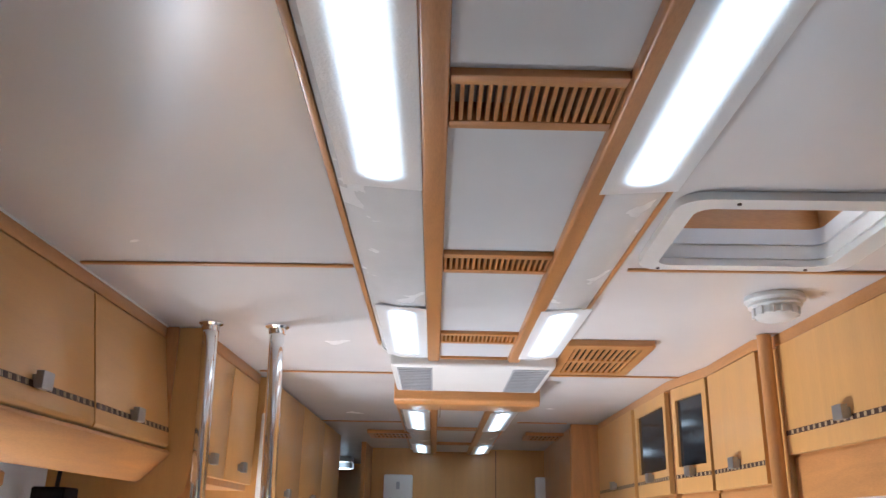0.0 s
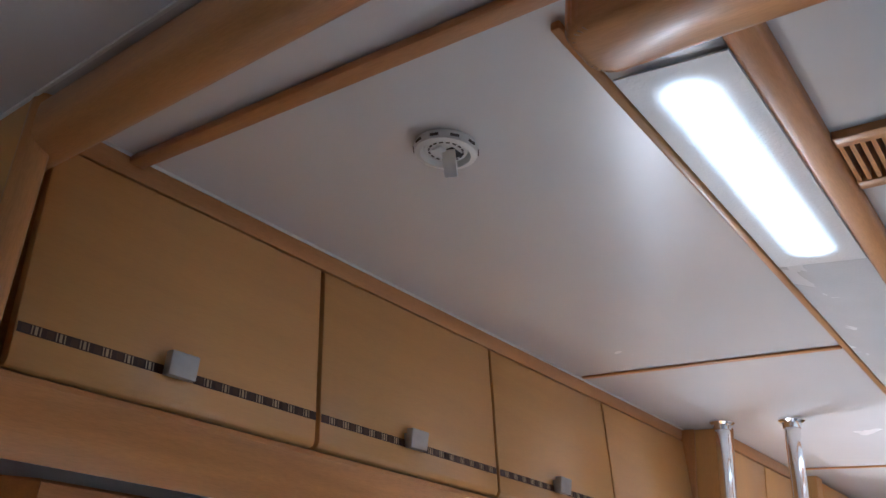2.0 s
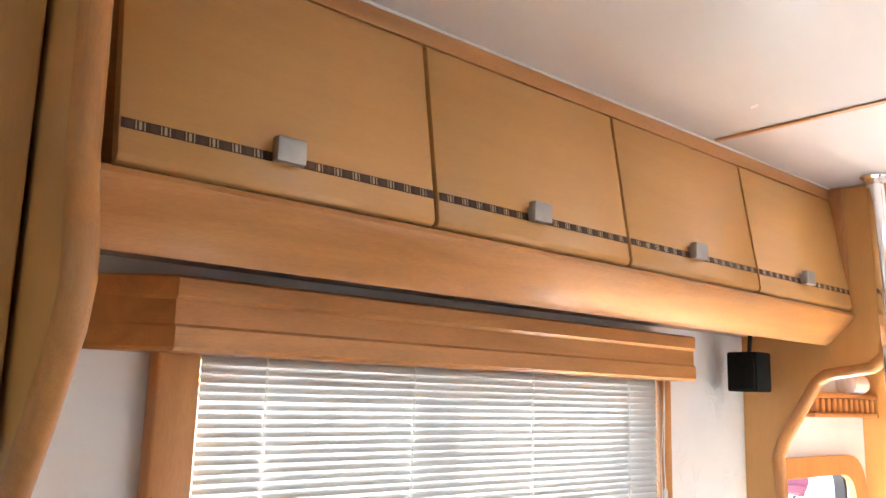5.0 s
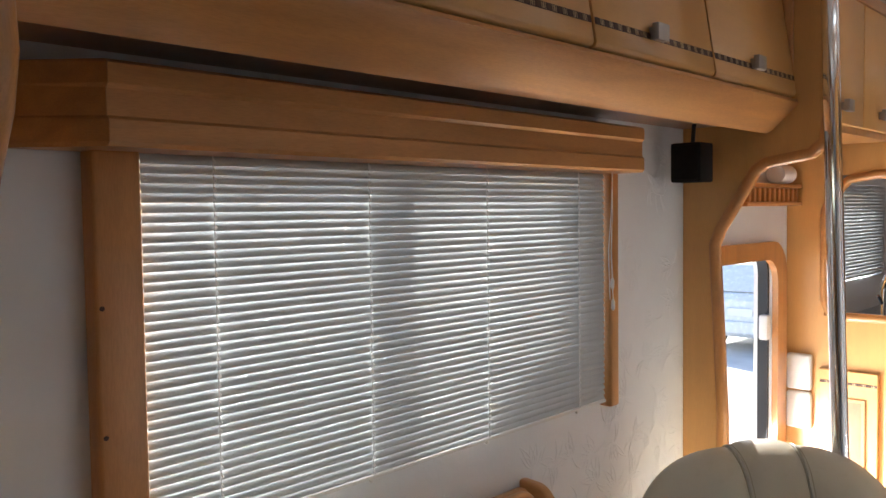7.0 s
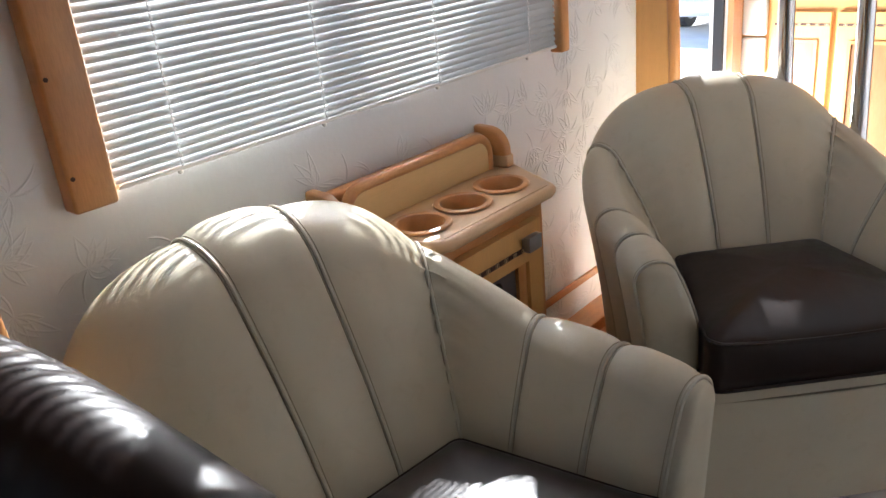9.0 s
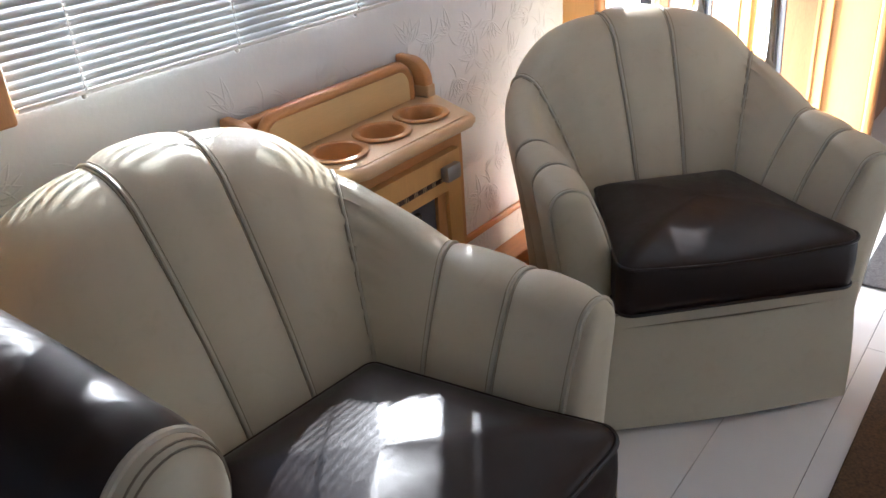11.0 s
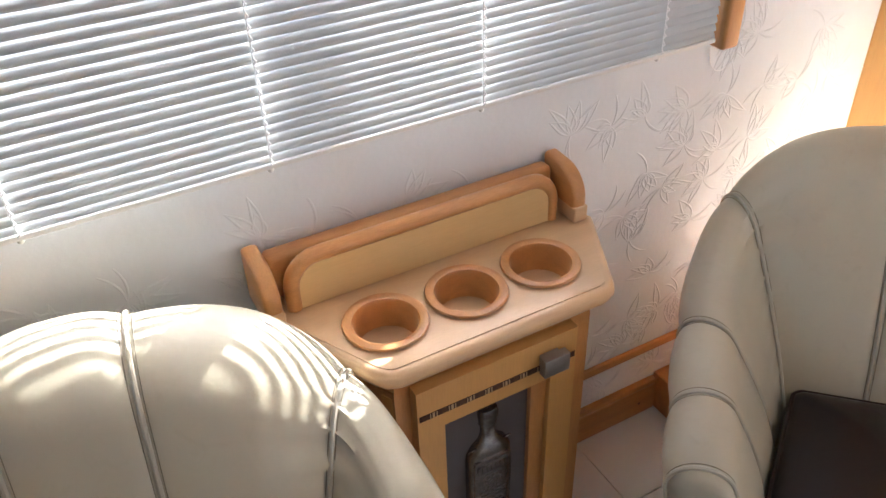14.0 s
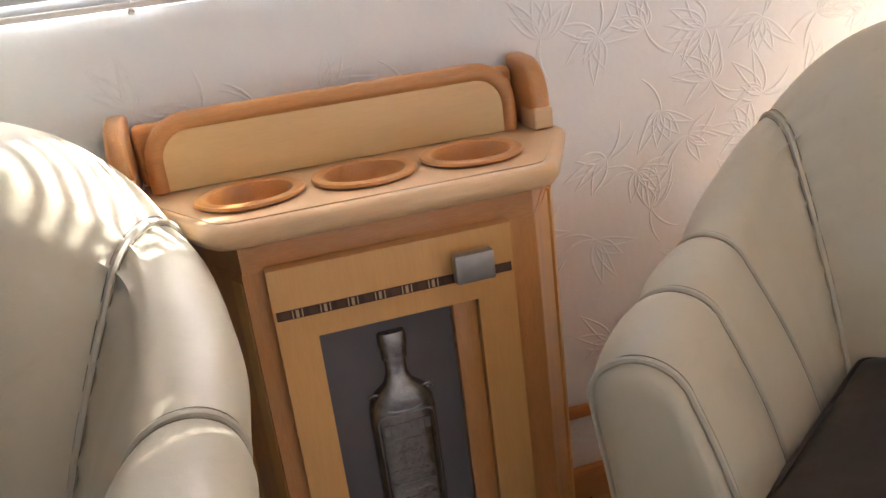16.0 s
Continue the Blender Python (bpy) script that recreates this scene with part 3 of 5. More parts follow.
def light_strip(y0, y1, lamps, vents, cap_near, drop=0.0):
    st = thing("ceiling_light_strip", (XC, (y0 + y1) / 2, H), "beech-railed ceiling strip with lit prismatic lamp covers", "ceiling light", "ceiling light strips")
    for side in (-1, 1):
        def X(d):
            return XC + side * (d if side < 0 or d < 0.147 else 0.146 + (d - 0.146) * 0.80)
        a, b = sorted((X(0.108), X(0.145)))
        part("rail", box(a, b, y0 + 0.06, y1 - 0.01, H - 0.042, H - 0.001, 0.006, seg=3), M_TRIMY, st, "", True)
        pts = [(X(0.146), H - 0.001), (X(0.146), H - 0.034), (X(0.17), H - 0.037), (X(0.235), H - 0.031), (X(0.283), H - 0.010), (X(0.285), H - 0.001)]
        d = part("diffuser", prism(pts, "y", y0 + 0.06, y1 - 0.03), M_DIFF, st, "prismatic acrylic cover", True)
        a, b = sorted((X(0.286), X(0.297)))
        part("edge_strip", box(a, b, y0 + 0.05, y1 - 0.10, H - 0.012, H - 0.001, 0.002), M_TRIMY, st, "", True)
        for la, lb in lamps:
            lens(d, X(0.206), (la + lb) / 2, H - 0.0375, side * -4.0, (lb - la) / 2 + 0.008, 0.062, lit("lamp_light", LED, (lb - la) / 2 + 0.008, 0.062))
        rim = [(X(0.15), y1 - 0.03, H - 0.030), (X(0.22), y1 - 0.028, H - 0.030), (X(0.262), y1 - 0.035, H - 0.022), (X(0.283), y1 - 0.06, H - 0.012), (X(0.288), y1 - 0.12, H - 0.006)]
        part("end_rim", tube(rim, 0.0045, 8), M_WHITE, st, "", True)
    ya = y0 + 0.06
    cuts = [v for v in vents] + [(y1 - 0.012, y1)]
    for va, vb in cuts:
        part("panel", box(XC - 0.1075, XC + 0.1075, ya + 0.001, va - 0.001, H - 0.024, H - 0.002), M_PANEL, st)
        ya = vb
    for va, vb in vents:
        v = part("vent_grille", box(XC - 0.1075, XC + 0.1075, va, va + 0.024, H - 0.034, H - 0.002, 0.003), M_TRIMX, st, "slotted beech air grille", True)
        part("grille_bar", box(XC - 0.1075, XC + 0.1075, vb - 0.022, vb, H - 0.034, H - 0.002, 0.003), M_TRIMX, v, "", True)
        n = 19
        sl = finish(box(-0.0026, 0.0026, va + 0.0242, vb - 0.0222, H - 0.032, H - 0.006), "slat", M_TRIMX)
        for k in range(n):
            o = new("slat", sl)
            o.parent = v
            o.location = Vector((XC - 0.103 + 0.206 * k / (n - 1), 0, 0)) - st.location
        # flat plate; farther grilles get a dark one as painted shade of the depth
        part("duct", box(XC - 0.1074, XC + 0.1074, va + 0.0242, vb - 0.0222, H - 0.005, H - 0.0015), M_GREYP if va < 2 else M_JOINT_SHADE, v)
    if cap_near:
        cp = rounded(XC - 0.262, XC + 0.255, y0, y0 + 0.09, 0.03)
        b = prism(cp, "z", H - 0.066, H - 0.001, 0.012, 3)
        part("end_cap", b, M_TRIMX, st, "rounded beech end cap", True)
    part("far_cap", box(XC - 0.107, XC + 0.107, y1 - 0.0098, y1, H - 0.032, H - 0.002, 0.003), M_TRIMX, st, "", True)
    return st


swing(light_strip(1.50, 3.58, [(1.640, 2.185), (2.93, 3.50)], [(1.860, 1.998), (2.530, 2.652), (3.218, 3.341)], True))
swing(light_strip(4.62, 6.97, [(4.76, 5.50), (6.34, 6.92)], [(5.47, 5.55), (6.27, 6.36)], False))

ac = thing("roof_air_unit", (XC, 3.86, H), "white ceiling air unit with grey side grilles", "air unit")
part("housing", box(XC - 0.265, XC + 0.265, 3.60, 4.10, H - 0.052, H - 0.001, 0.012, seg=3), M_WHITE, ac, "", True)
for side in (-1, 1):
    a, b = sorted((XC + side * 0.13, XC + side * 0.245))
    g = part("grille", box(a, b, 3.63, 4.07, H - 0.0545, H - 0.0515, 0.001), M_GREYP, ac, "grey louvre grille")
    gl = finish(box(a + 0.004, b - 0.004, -0.0012, 0.0012, -0.0575, -0.0547), "slat", M_GREYP)
    for k in range(14):
        o = new("slat", gl)
        o.parent = g
        o.location = Vector((0, 3.65 + 0.03 * k, H)) - ac.location
swing(ac)
hood = thing("wooden_ceiling_hood", (XC, 4.36, H), "beech hood between air unit and far light strip", "ceiling hood")
part("board", prism([(4.105, H - 0.002), (4.105, H - 0.082), (4.13, H - 0.098), (4.615, H - 0.052), (4.615, H - 0.002)], "x", XC - 0.275, XC + 0.275, 0.006), M_TRIMX, hood, "", True)
part("joint", box(XC - 0.1, XC - 0.097, 4.12, 4.60, H - 0.087, H - 0.04), M_DARKWOOD_SHADE, hood)

swing(hood)

# roof hatch
hat = thing("roof_hatch", (1.72, 2.46, H), "white-framed roof hatch with a daylit cover", "roof hatch", kind="structure")
o1, o2 = rounded(1.500, 1.935, 2.275, 2.662, 0.05), rounded(HX0 + 0.002, HX1 - 0.002, HY0 + 0.002, HY1 - 0.002, 0.03)
part("frame", ring_prism(o1, o2, "z", H - 0.016, H - 0.001), M_WHITE, hat, "", True)
i1 = rounded(HX0 + 0.001, HX1 - 0.001, HY0 + 0.001, HY1 - 0.001, 0.03)
i2, i3 = rounded(HX0 + 0.006, HX1 - 0.006, HY0 + 0.006, HY1 - 0.006, 0.028), rounded(HX0 + 0.012, HX1 - 0.012, HY0 + 0.012, HY1 - 0.012, 0.026)
part("inner_ring", ring_prism(i1, i2, "z", H - 0.0005, H + 0.028), M_WHITE, hat, "", True)
part("upper_ring", ring_prism(i1, i3, "z", H + 0.0285, H + 0.062), M_WHITE, hat, "", True)
lin = bmesh.new()
for a in ((HX0 - 0.012, HX0 + 0.010, HY0 - 0.012, HY1 + 0.012), (HX1 - 0.010, HX1 + 0.012, HY0 - 0.012, HY1 + 0.012), (HX0 + 0.011, HX1 - 0.011, HY0 - 0.012, HY0 + 0.010), (HX0 + 0.011, HX1 - 0.011, HY1 - 0.010, HY1 + 0.012)):
    box(a[0], a[1], a[2], a[3], H + 0.0625, H + 0.118, bm=lin)
part("lining", lin, M_TRIMX, hat, "beech lining of the shaft")
M_DOME = material("milky_dome", (0.9, 0.9, 0.9), 0.4, 0.0, Transmission_Weight=0.7)
_t = noise_tex(M_DOME, 8, 3)
bump(M_DOME, _t.outputs["Fac"], 0.002, 0.2)
part("dome_frame", ring_prism(rounded(HX0 - 0.02, HX1 + 0.02, HY0 - 0.02, HY1 + 0.02, 0.03), rounded(HX0 + 0.03, HX1 - 0.03, HY0 + 0.03, HY1 - 0.03, 0.02), "z", H + 0.1185, H + 0.134), M_WHITE, hat, "white cover frame", True)
part("dome", box(HX0 - 0.02, HX1 + 0.02, HY0 - 0.02, HY1 + 0.02, H + 0.135, H + 0.142, 0.003), M_DOME, hat, "milky acrylic cover")
part("cross_bar", tube([(HX0 + 0.012, 2.52, H + 0.108), (HX1 - 0.012, 2.52, H + 0.108)], 0.006, 8), M_WHITE, hat, "", True)
part("catch", box(1.625, 1.655, 2.508, 2.532, H + 0.094, H + 0.116, 0.004), M_WHITE, hat, "", True)
for x, y in ((1.60, 2.292), (1.86, 2.292), (1.545, 2.648), (1.85, 2.648)):
    part("screw", lathe([(0.004, -0.0185), (0.004, -0.0162)], (x, y, H), 10), M_INLAY, hat)


def ceiling_vent(x0, x1, y0, y1, name, label):
    v = thing(name, ((x0 + x1) / 2, (y0 + y1) / 2, H), label, "ceiling vent")
    part("frame", ring_prism(rounded(x0, x1, y0, y1, 0.012), rounded(x0 + 0.03, x1 - 0.03, y0 + 0.05, y1 - 0.05, 0.004), "z", H - 0.020, H - 0.001), M_TRIMX, v, "", True)
    # black sheet in place of depth: the shade within the slots as colour
    part("backing", box(x0 + 0.02, x1 - 0.02, y0 + 0.03, y1 - 0.03, H - 0.0140, H - 0.0012), M_BLACK, v)
    part("middle_bar", box(x0 + 0.03, x1 - 0.03, (y0 + y1) / 2 - 0.012, (y0 + y1) / 2 + 0.018, H - 0.0195, H - 0.0142), M_TRIMX, v)
    n = 11
    sl = finish(box(-0.0045, 0.0045, y0 + 0.05, y1 - 0.05, H - 0.019, H - 0.0145), "slat", M_TRIMX)
    for k in range(n):
        o = new("slat", sl)
        o.parent = v
        o.location = Vector((x0 + 0.04 + (x1 - x0 - 0.08) * k / (n - 1), 0, 0)) - v.location


ceiling_vent(1.450, 1.715, 3.405, 3.885, "ceiling_vent", "square slotted beech vent in the ceiling")
ceiling_vent(0.60, 0.92, 5.85, 6.15, "ceiling_vent", "long slotted beech vent far down the ceiling")
ceiling_vent(1.52, 1.84, 5.85, 6.15, "ceiling_vent", "long slotted beech vent far down the ceiling")


def smoke_alarm(x, y, deep, label):
    """A round white alarm; the shallow one lacks its cover and shows the hinge flap."""
    a = thing("smoke_alarm", (x, y, H), label, "smoke alarm")
    if not deep:
        part("base_ring", lathe([(0.050, -0.001), (0.052, -0.008), (0.049, -0.016), (0.040, -0.018), (0.037, -0.010), (0.036, -0.006)], (x, y, H), 40), M_WHITE, a, "", True)
        part("dial", lathe([(0.035, -0.0065), (0.034, -0.010), (0.012, -0.011)], (x, y, H), 32), M_WHITE, a, "", True)
        part("socket", box(x - 0.004, x + 0.018, y - 0.006, y + 0.022, H - 0.0125, H - 0.0112, 0.0004), M_RUBBER, a, "dark socket")
        part("flap", box(x - 0.014, x + 0.006, y - 0.020, y + 0.004, H - 0.016, H - 0.0112, 0.002), M_WHITE, a, "", True)
        fl = part("lever", box(-0.011, 0.011, -0.003, 0.003, -0.044, 0.0, 0.002), M_WHITE, a, "", True)
        fl.matrix_basis = Matrix.Translation((0.008, -0.004, -0.012)) @ pose(0, 0, 0, 35, 0, 20)
        fl.data.transform(Matrix.Translation(a.location))
        for k in range(16):
            q = 2 * math.pi * k / 16
            m = part("marking", box(-0.003, 0.003, -0.0012, 0.0012, -0.0118, -0.0106), M_JOINT_SHADE, a)
            m.data.transform(Matrix.Translation(a.location))
            m.matrix_basis = pose(0.027 * math.cos(q), 0.027 * math.sin(q), 0, 0, 0, math.degrees(q) + 90)
        for k in range(10):
            q = 2 * math.pi * k / 10
            m = part("slot", box(-0.007, 0.007, -0.001, 0.001, -0.012, -0.008), M_JOINT_SHADE, a)
            m.data.transform(Matrix.Translation(a.location))
            m.matrix_basis = pose(0.0508 * math.cos(q), 0.0508 * math.sin(q), 0, 0, 0, math.degrees(q) + 90)
    else:
        part("base_plate", lathe([(0.068, -0.001), (0.070, -0.012), (0.064, -0.018)], (x, y, H), 40), M_WHITE, a, "", True)
        part("collar", lathe([(0.060, -0.018), (0.062, -0.026), (0.052, -0.030)], (x, y, H), 40), M_WHITE, a, "", True)
        part("cover", lathe([(0.050, -0.030), (0.050, -0.046), (0.040, -0.056), (0.015, -0.058)], (x, y, H), 40), M_WHITE, a, "", True)
        for k in range(12):
            q = 2 * math.pi * k / 12
            m = part("rib", box(-0.006, 0.006, -0.003, 0.003, -0.050, -0.030, 0.001), M_WHITE, a)
            m.data.transform(Matrix.Translation(a.location))
            m.matrix_basis = pose(0.0515 * math.cos(q), 0.0515 * math.sin(q), 0, 0, 0, math.degrees(q) + 90)
    return a


smoke_alarm(0.693, 1.676, False, "small white smoke alarm base without its cover").scale = (0.84, 0.84, 0.84)
smoke_alarm(1.884, 2.915, True, "deep white round smoke alarm on the ceiling")

# ---- tub armchairs ----
# along the shell: station, foot of the inside (x, y), ridge of the rolled top (x, y, z), half width of the roll
TUB = [(0.00, -0.130, 0.000, -0.430, 0.000, 0.848, 0.050), (0.08, -0.131, 0.062, -0.424, 0.084, 0.842, 0.050),
       (0.21, -0.133, 0.125, -0.402, 0.222, 0.798, 0.050), (0.34, -0.126, 0.180, -0.345, 0.314, 0.712, 0.048),
       (0.48, -0.095, 0.192, -0.220, 0.342, 0.654, 0.048), (0.62, -0.060, 0.200, -0.100, 0.345, 0.622, 0.048),
       (0.78, 0.065, 0.222, 0.060, 0.345, 0.622, 0.048), (0.92, 0.195, 0.244, 0.195, 0.345, 0.612, 0.047)]
S_END = 0.92


def smooth01(t):
    t = max(0.0, min(1.0, t))
    return t * t * (3 - 2 * t)


def tub_at(s):
    """Foot, ridge and roll width at a station, mirrored for the other side."""
    side, a = (1 if s >= 0 else -1), min(abs(s), S_END)
    rows = [(-r[0], r[1], -r[2], r[3], -r[4], r[5], r[6]) for r in reversed(TUB[1:3])] + TUB
    last = [2 * q - p for p, q in zip(TUB[-2], TUB[-1])]
    rows = rows + [tuple(last)]
    i = max(k for k in range(1, len(rows) - 2) if rows[k][0] <= a + 1e-9)
    p0, p1, p2, p3 = rows[i - 1], rows[i], rows[i + 1], rows[i + 2]
    t = (a - p1[0]) / (p2[0] - p1[0])
    out = []
    for k in range(1, 7):
        m1 = (p2[k] - p0[k]) / (p2[0] - p0[0]) * (p2[0] - p1[0])
        m2 = (p3[k] - p1[k]) / (p3[0] - p1[0]) * (p2[0] - p1[0])
        h = 2 * t ** 3 - 3 * t ** 2 + 1, t ** 3 - 2 * t ** 2 + t, -2 * t ** 3 + 3 * t ** 2, t ** 3 - t ** 2
        out.append(h[0] * p1[k] + h[1] * m1 + h[2] * p2[k] + h[3] * m2)
    bx, by, tx, ty, tz, w = out
    return Vector((bx, side * by)), Vector((tx, side * ty)), tz, w


def tub_section(s, swell=0.0, count=58, gather=0.0):
    """Points from the seat up the inside, over the rolled top and down the outside."""
    foot, ridge, top, w = tub_at(s)
    n = (ridge - foot)
    reach = n.length
    n = n.normalized()
    zr = top - w
    n_in, n_roll = 26, 19
    k = smooth01((top - 0.64) / 0.16)
    wi, hs = w + 0.074 * k, w + 0.066 * k
    zs = top - hs
    qs = math.pi - 0.6
    for _ in range(6):
        lean = 1.14 * (reach + wi * math.cos(qs)) / max(0.05, zs + hs * math.sin(qs) - 0.36)
        qs = math.pi - math.atan(lean * hs / wi)
    oe, ze = reach + wi * math.cos(qs), zs + hs * math.sin(qs)
    n_out = count - n_in - n_roll
    pts = []
    for k in range(n_in):
        f = k / n_in
        z = 0.36 + (ze - 0.36) * f
        pts.append((oe * (0.86 * f + 0.14 * f * f) - 0.010 * math.sin(math.pi * f), z))
    for k in range(n_roll + 1):
        q = qs * (1 - k / n_roll)
        if q > math.pi / 2:
            pts.append((reach + wi * math.cos(q), zs + hs * math.sin(q)))
        else:
            pts.append((reach + w * math.cos(q), zr + w * math.sin(q)))
    for k in range(1, n_out):
        f = k / (n_out - 1)
        pts.append(((reach + w) * (1 - f) + (reach * 0.80 + 0.01) * f - 0.010 * math.sin(math.pi * f), zr + (0.03 - zr) * f))
    out, m = [], len(pts)
    for i, (o, z) in enumerate(pts):
        a0, a1 = pts[max(0, i - 1)], pts[min(m - 1, i + 1)]
        t = Vector((a1[0] - a0[0], a1[1] - a0[1]))
        nr = Vector((-t.y, t.x)).normalized()
        k = swell + (gather * math.sin(i * 2.15 + 0.6 * math.sin(i * 0.9)) if 4 < i < n_in + 6 else 0.0)
        oo, zz = o + nr.x * k, z + nr.y * k
        out.append(Vector((foot.x + n.x * oo, foot.y + n.y * oo, zz)))
    return out


def grid_mesh(rows, bm=None):
    bm = bm or bmesh.new()
    vs = [[bm.verts.new(p) for p in r] for r in rows]
    for a, b in zip(vs, vs[1:]):
        for k in range(len(a) - 1):
            bm.faces.new((a[k], a[k + 1], b[k + 1], b[k]))
    return bm


def pillow(outline, levels):
    """Rings of one outline, each drawn in by its inset and lifted to its height, closed at both ends."""
    c = Vector((sum(p[0] for p in outline) / len(outline), sum(p[1] for p in outline) / len(outline)))
    bm, rings = bmesh.new(), []
    for inset, z in levels:
        row = []
        for x, y in outline:
            v = Vector((x, y)) - c
            k = max(0.05, 1 - inset / v.length)
            row.append(bm.verts.new((c.x + v.x * k, c.y + v.y * k, z)))
        rings.append(row)
    n = len(outline)
    for a, b in zip(rings, rings[1:]):
        for i in range(n):
            bm.faces.new((a[i], a[(i + 1) % n], b[(i + 1) % n], b[i]))
    bm.faces.new(rings[0])
    bm.faces.new(list(reversed(rings[-1])))
    return bm


def corner_arc(cx, cy, r, a0, a1, n=6):
    return [(cx + r * math.cos(radians(a0 + (a1 - a0) * k / n)), cy + r * math.sin(radians(a0 + (a1 - a0) * k / n))) for k in range(n + 1)]


def dense(points, step=0.03):
    out = []
    for i, p in enumerate(points):
        q = points[(i + 1) % len(points)]
        d = math.dist(p, q)
        n = max(1, int(d / step))
        for k in range(n):
            out.append((p[0] + (q[0] - p[0]) * k / n, p[1] + (q[1] - p[1]) * k / n))
    return out


def sag(x, y):
    """The front edge of the sat-in cushion dips in its middle and its corners stand up."""
    return smooth01((x - 0.10) / 0.17) * (0.014 * (abs(y) / 0.25) ** 2.0 - 0.008)


def cushion(outline):
    """A plump box cushion with a crowned, slightly uneven top."""
    bm, rings = bmesh.new(), []
    c = Vector((0.07, 0.0))
    walls = [(0.96, 0.333), (1.0, 0.342), (1.012, 0.37), (1.014, 0.40), (1.010, 0.43), (1.0, 0.452)]
    tops = [0.985, 0.96, 0.92, 0.86, 0.78, 0.68, 0.56, 0.42, 0.27, 0.12, 0.03]
    for k, z in walls + [(k, None) for k in tops]:
        row = []
        for x, y in outline:
            px, py = c.x + (x - c.x) * k, c.y + (y - c.y) * k
            h = z
            if z is None:
                h = 0.452 + 0.052 * (1 - k ** 2.4) ** 0.7 + 0.0025 * math.sin(px * 23 + 1.3) * math.sin(py * 19 + 0.7) * (1 - k)
            row.append(bm.verts.new((px, py, h + sag(x, y) * k * (1.0 if z is None else smooth01((h - 0.36) / 0.09)))))
        rings.append(row)
    n = len(outline)
    for a, b in zip(rings, rings[1:]):
        for i in range(n):
            bm.faces.new((a[i], a[(i + 1) % n], b[(i + 1) % n], b[i]))
    bm.faces.new(rings[0])
    bm.faces.new(list(reversed(rings[-1])))
    return bm


def tub_chair(label):
    ch = thing("tub_armchair", (0, 0, 0), label, "armchair", "cream tub armchairs")
    cuts = [-S_END, -0.78, -0.62, -0.34, -0.08, 0.08, 0.34, 0.62, 0.78, S_END]
    names = ["arm_panel", "arm_panel", "wing_panel", "back_panel", "back_panel", "back_panel", "wing_panel", "arm_panel", "arm_panel"]
    for a, b, nm in zip(cuts, cuts[1:], names):
        rows = []
        n = max(10, int(abs(b - a) / 0.011))
        for k in range(n + 1):
            f = k / n
            sw = 0.011 * (1 - abs(2 * f - 1) ** 3.0) - 0.0025
            st = a + (b - a) * f
            near = min(abs(abs(st) - 0.34), 1.0)
            row = tub_section(st, sw, gather=0.0055 * math.exp(-near / 0.045) if nm == "back_panel" else 0.0042 * math.exp(-near / 0.05))
            rows.append(row)
        part(nm, grid_mesh(rows), M_CREAM, ch, "", True)
    for s in cuts:
        sec = tub_section(s, 0.0005)
        pt = part("piping", tube(sec[4:-5], 0.0036, 7), M_PIPE, ch, "stitched cream piping", True)
        for d in (-0.0075, 0.0075):
            if abs(s + d) < S_END:
                part("stitching", tube(tub_section(s + d, 0.0006)[4:-5], 0.0006, 5), M_SEAM, pt)
    # closed arm fronts
    for s in (-S_END, S_END):
        sec = tub_section(s, -0.002)
        mid = [v for v in sec]
        bm = bmesh.new()
        c = Vector((sum(v.x for v in mid) / len(mid) + 0.012, sum(v.y for v in mid) / len(mid), sum(v.z for v in mid) / len(mid)))
        loops = []
        for k, (f, dx) in enumerate(((1.0, 0.0), (0.93, 0.010), (0.75, 0.016), (0.4, 0.018))):
            loops.append([bm.verts.new((v.x + dx, c.y + (v.y - c.y) * f, v.z if k == 0 else c.z + (v.z - c.z) * (1 - (1 - f) * 0.35))) for v in mid])
        for l0, l1 in zip(loops, loops[1:]):
            for i in range(len(mid)):
                bm.faces.new((l0[i], l0[(i + 1) % len(mid)], l1[(i + 1) % len(mid)], l1[i]))
        bm.faces.new(loops[-1])
        part("arm_front", bm, M_CREAM, ch, "", True)
    # seat cushion
    out = corner_arc(0.262, 0.232, 0.034, 0, 90, 6) + corner_arc(-0.125, 0.165, 0.02, 95, 180, 4) + corner_arc(-0.125, -0.165, 0.02, 180, 265, 4) + corner_arc(0.262, -0.232, 0.034, 270, 360, 6)
    out = dense(out, 0.035)
    cu = part("seat_cushion", cushion(out), M_BROWN, ch, "dark brown leather seat cushion", True)
    for z in (0.452, 0.342):
        part("piping", tube([(x * 1.003, y * 1.003, z + (sag(x, y) if z > 0.4 else 0.0)) for x, y in out], 0.0042, 7, True), M_BROWN, cu, "brown piping", True)
    # base and front apron
    base = corner_arc(0.235, 0.26, 0.03, 0, 90, 4) + corner_arc(-0.12, 0.13, 0.14, 90, 180, 6) + corner_arc(-0.12, -0.13, 0.14, 180, 270, 6) + corner_arc(0.235, -0.26, 0.03, 270, 360, 4)
    part("base", pillow(dense(base, 0.04), [(0.03, 0.012), (0.0, 0.02), (0.0, 0.20), (0.004, 0.335)]), M_CREAM, ch, "", True)
    rows = []
    for i in range(15):
        y = -0.292 + 0.584 * i / 14
        row = []
        for j in range(9):
            z = 0.016 + 0.275 * j / 8
            flare = 0.014 * (1 - j / 8) ** 1.5 + 0.010 * math.sin(math.pi * j / 8)
            row.append((0.270 + flare + 0.006 * math.cos(y * 9), y * (1 + 0.03 * (1 - j / 8)), z))
        row += [(x - 0.012, y2, z) for x, y2, z in reversed(row)]
        rows.append(row + row[:1])
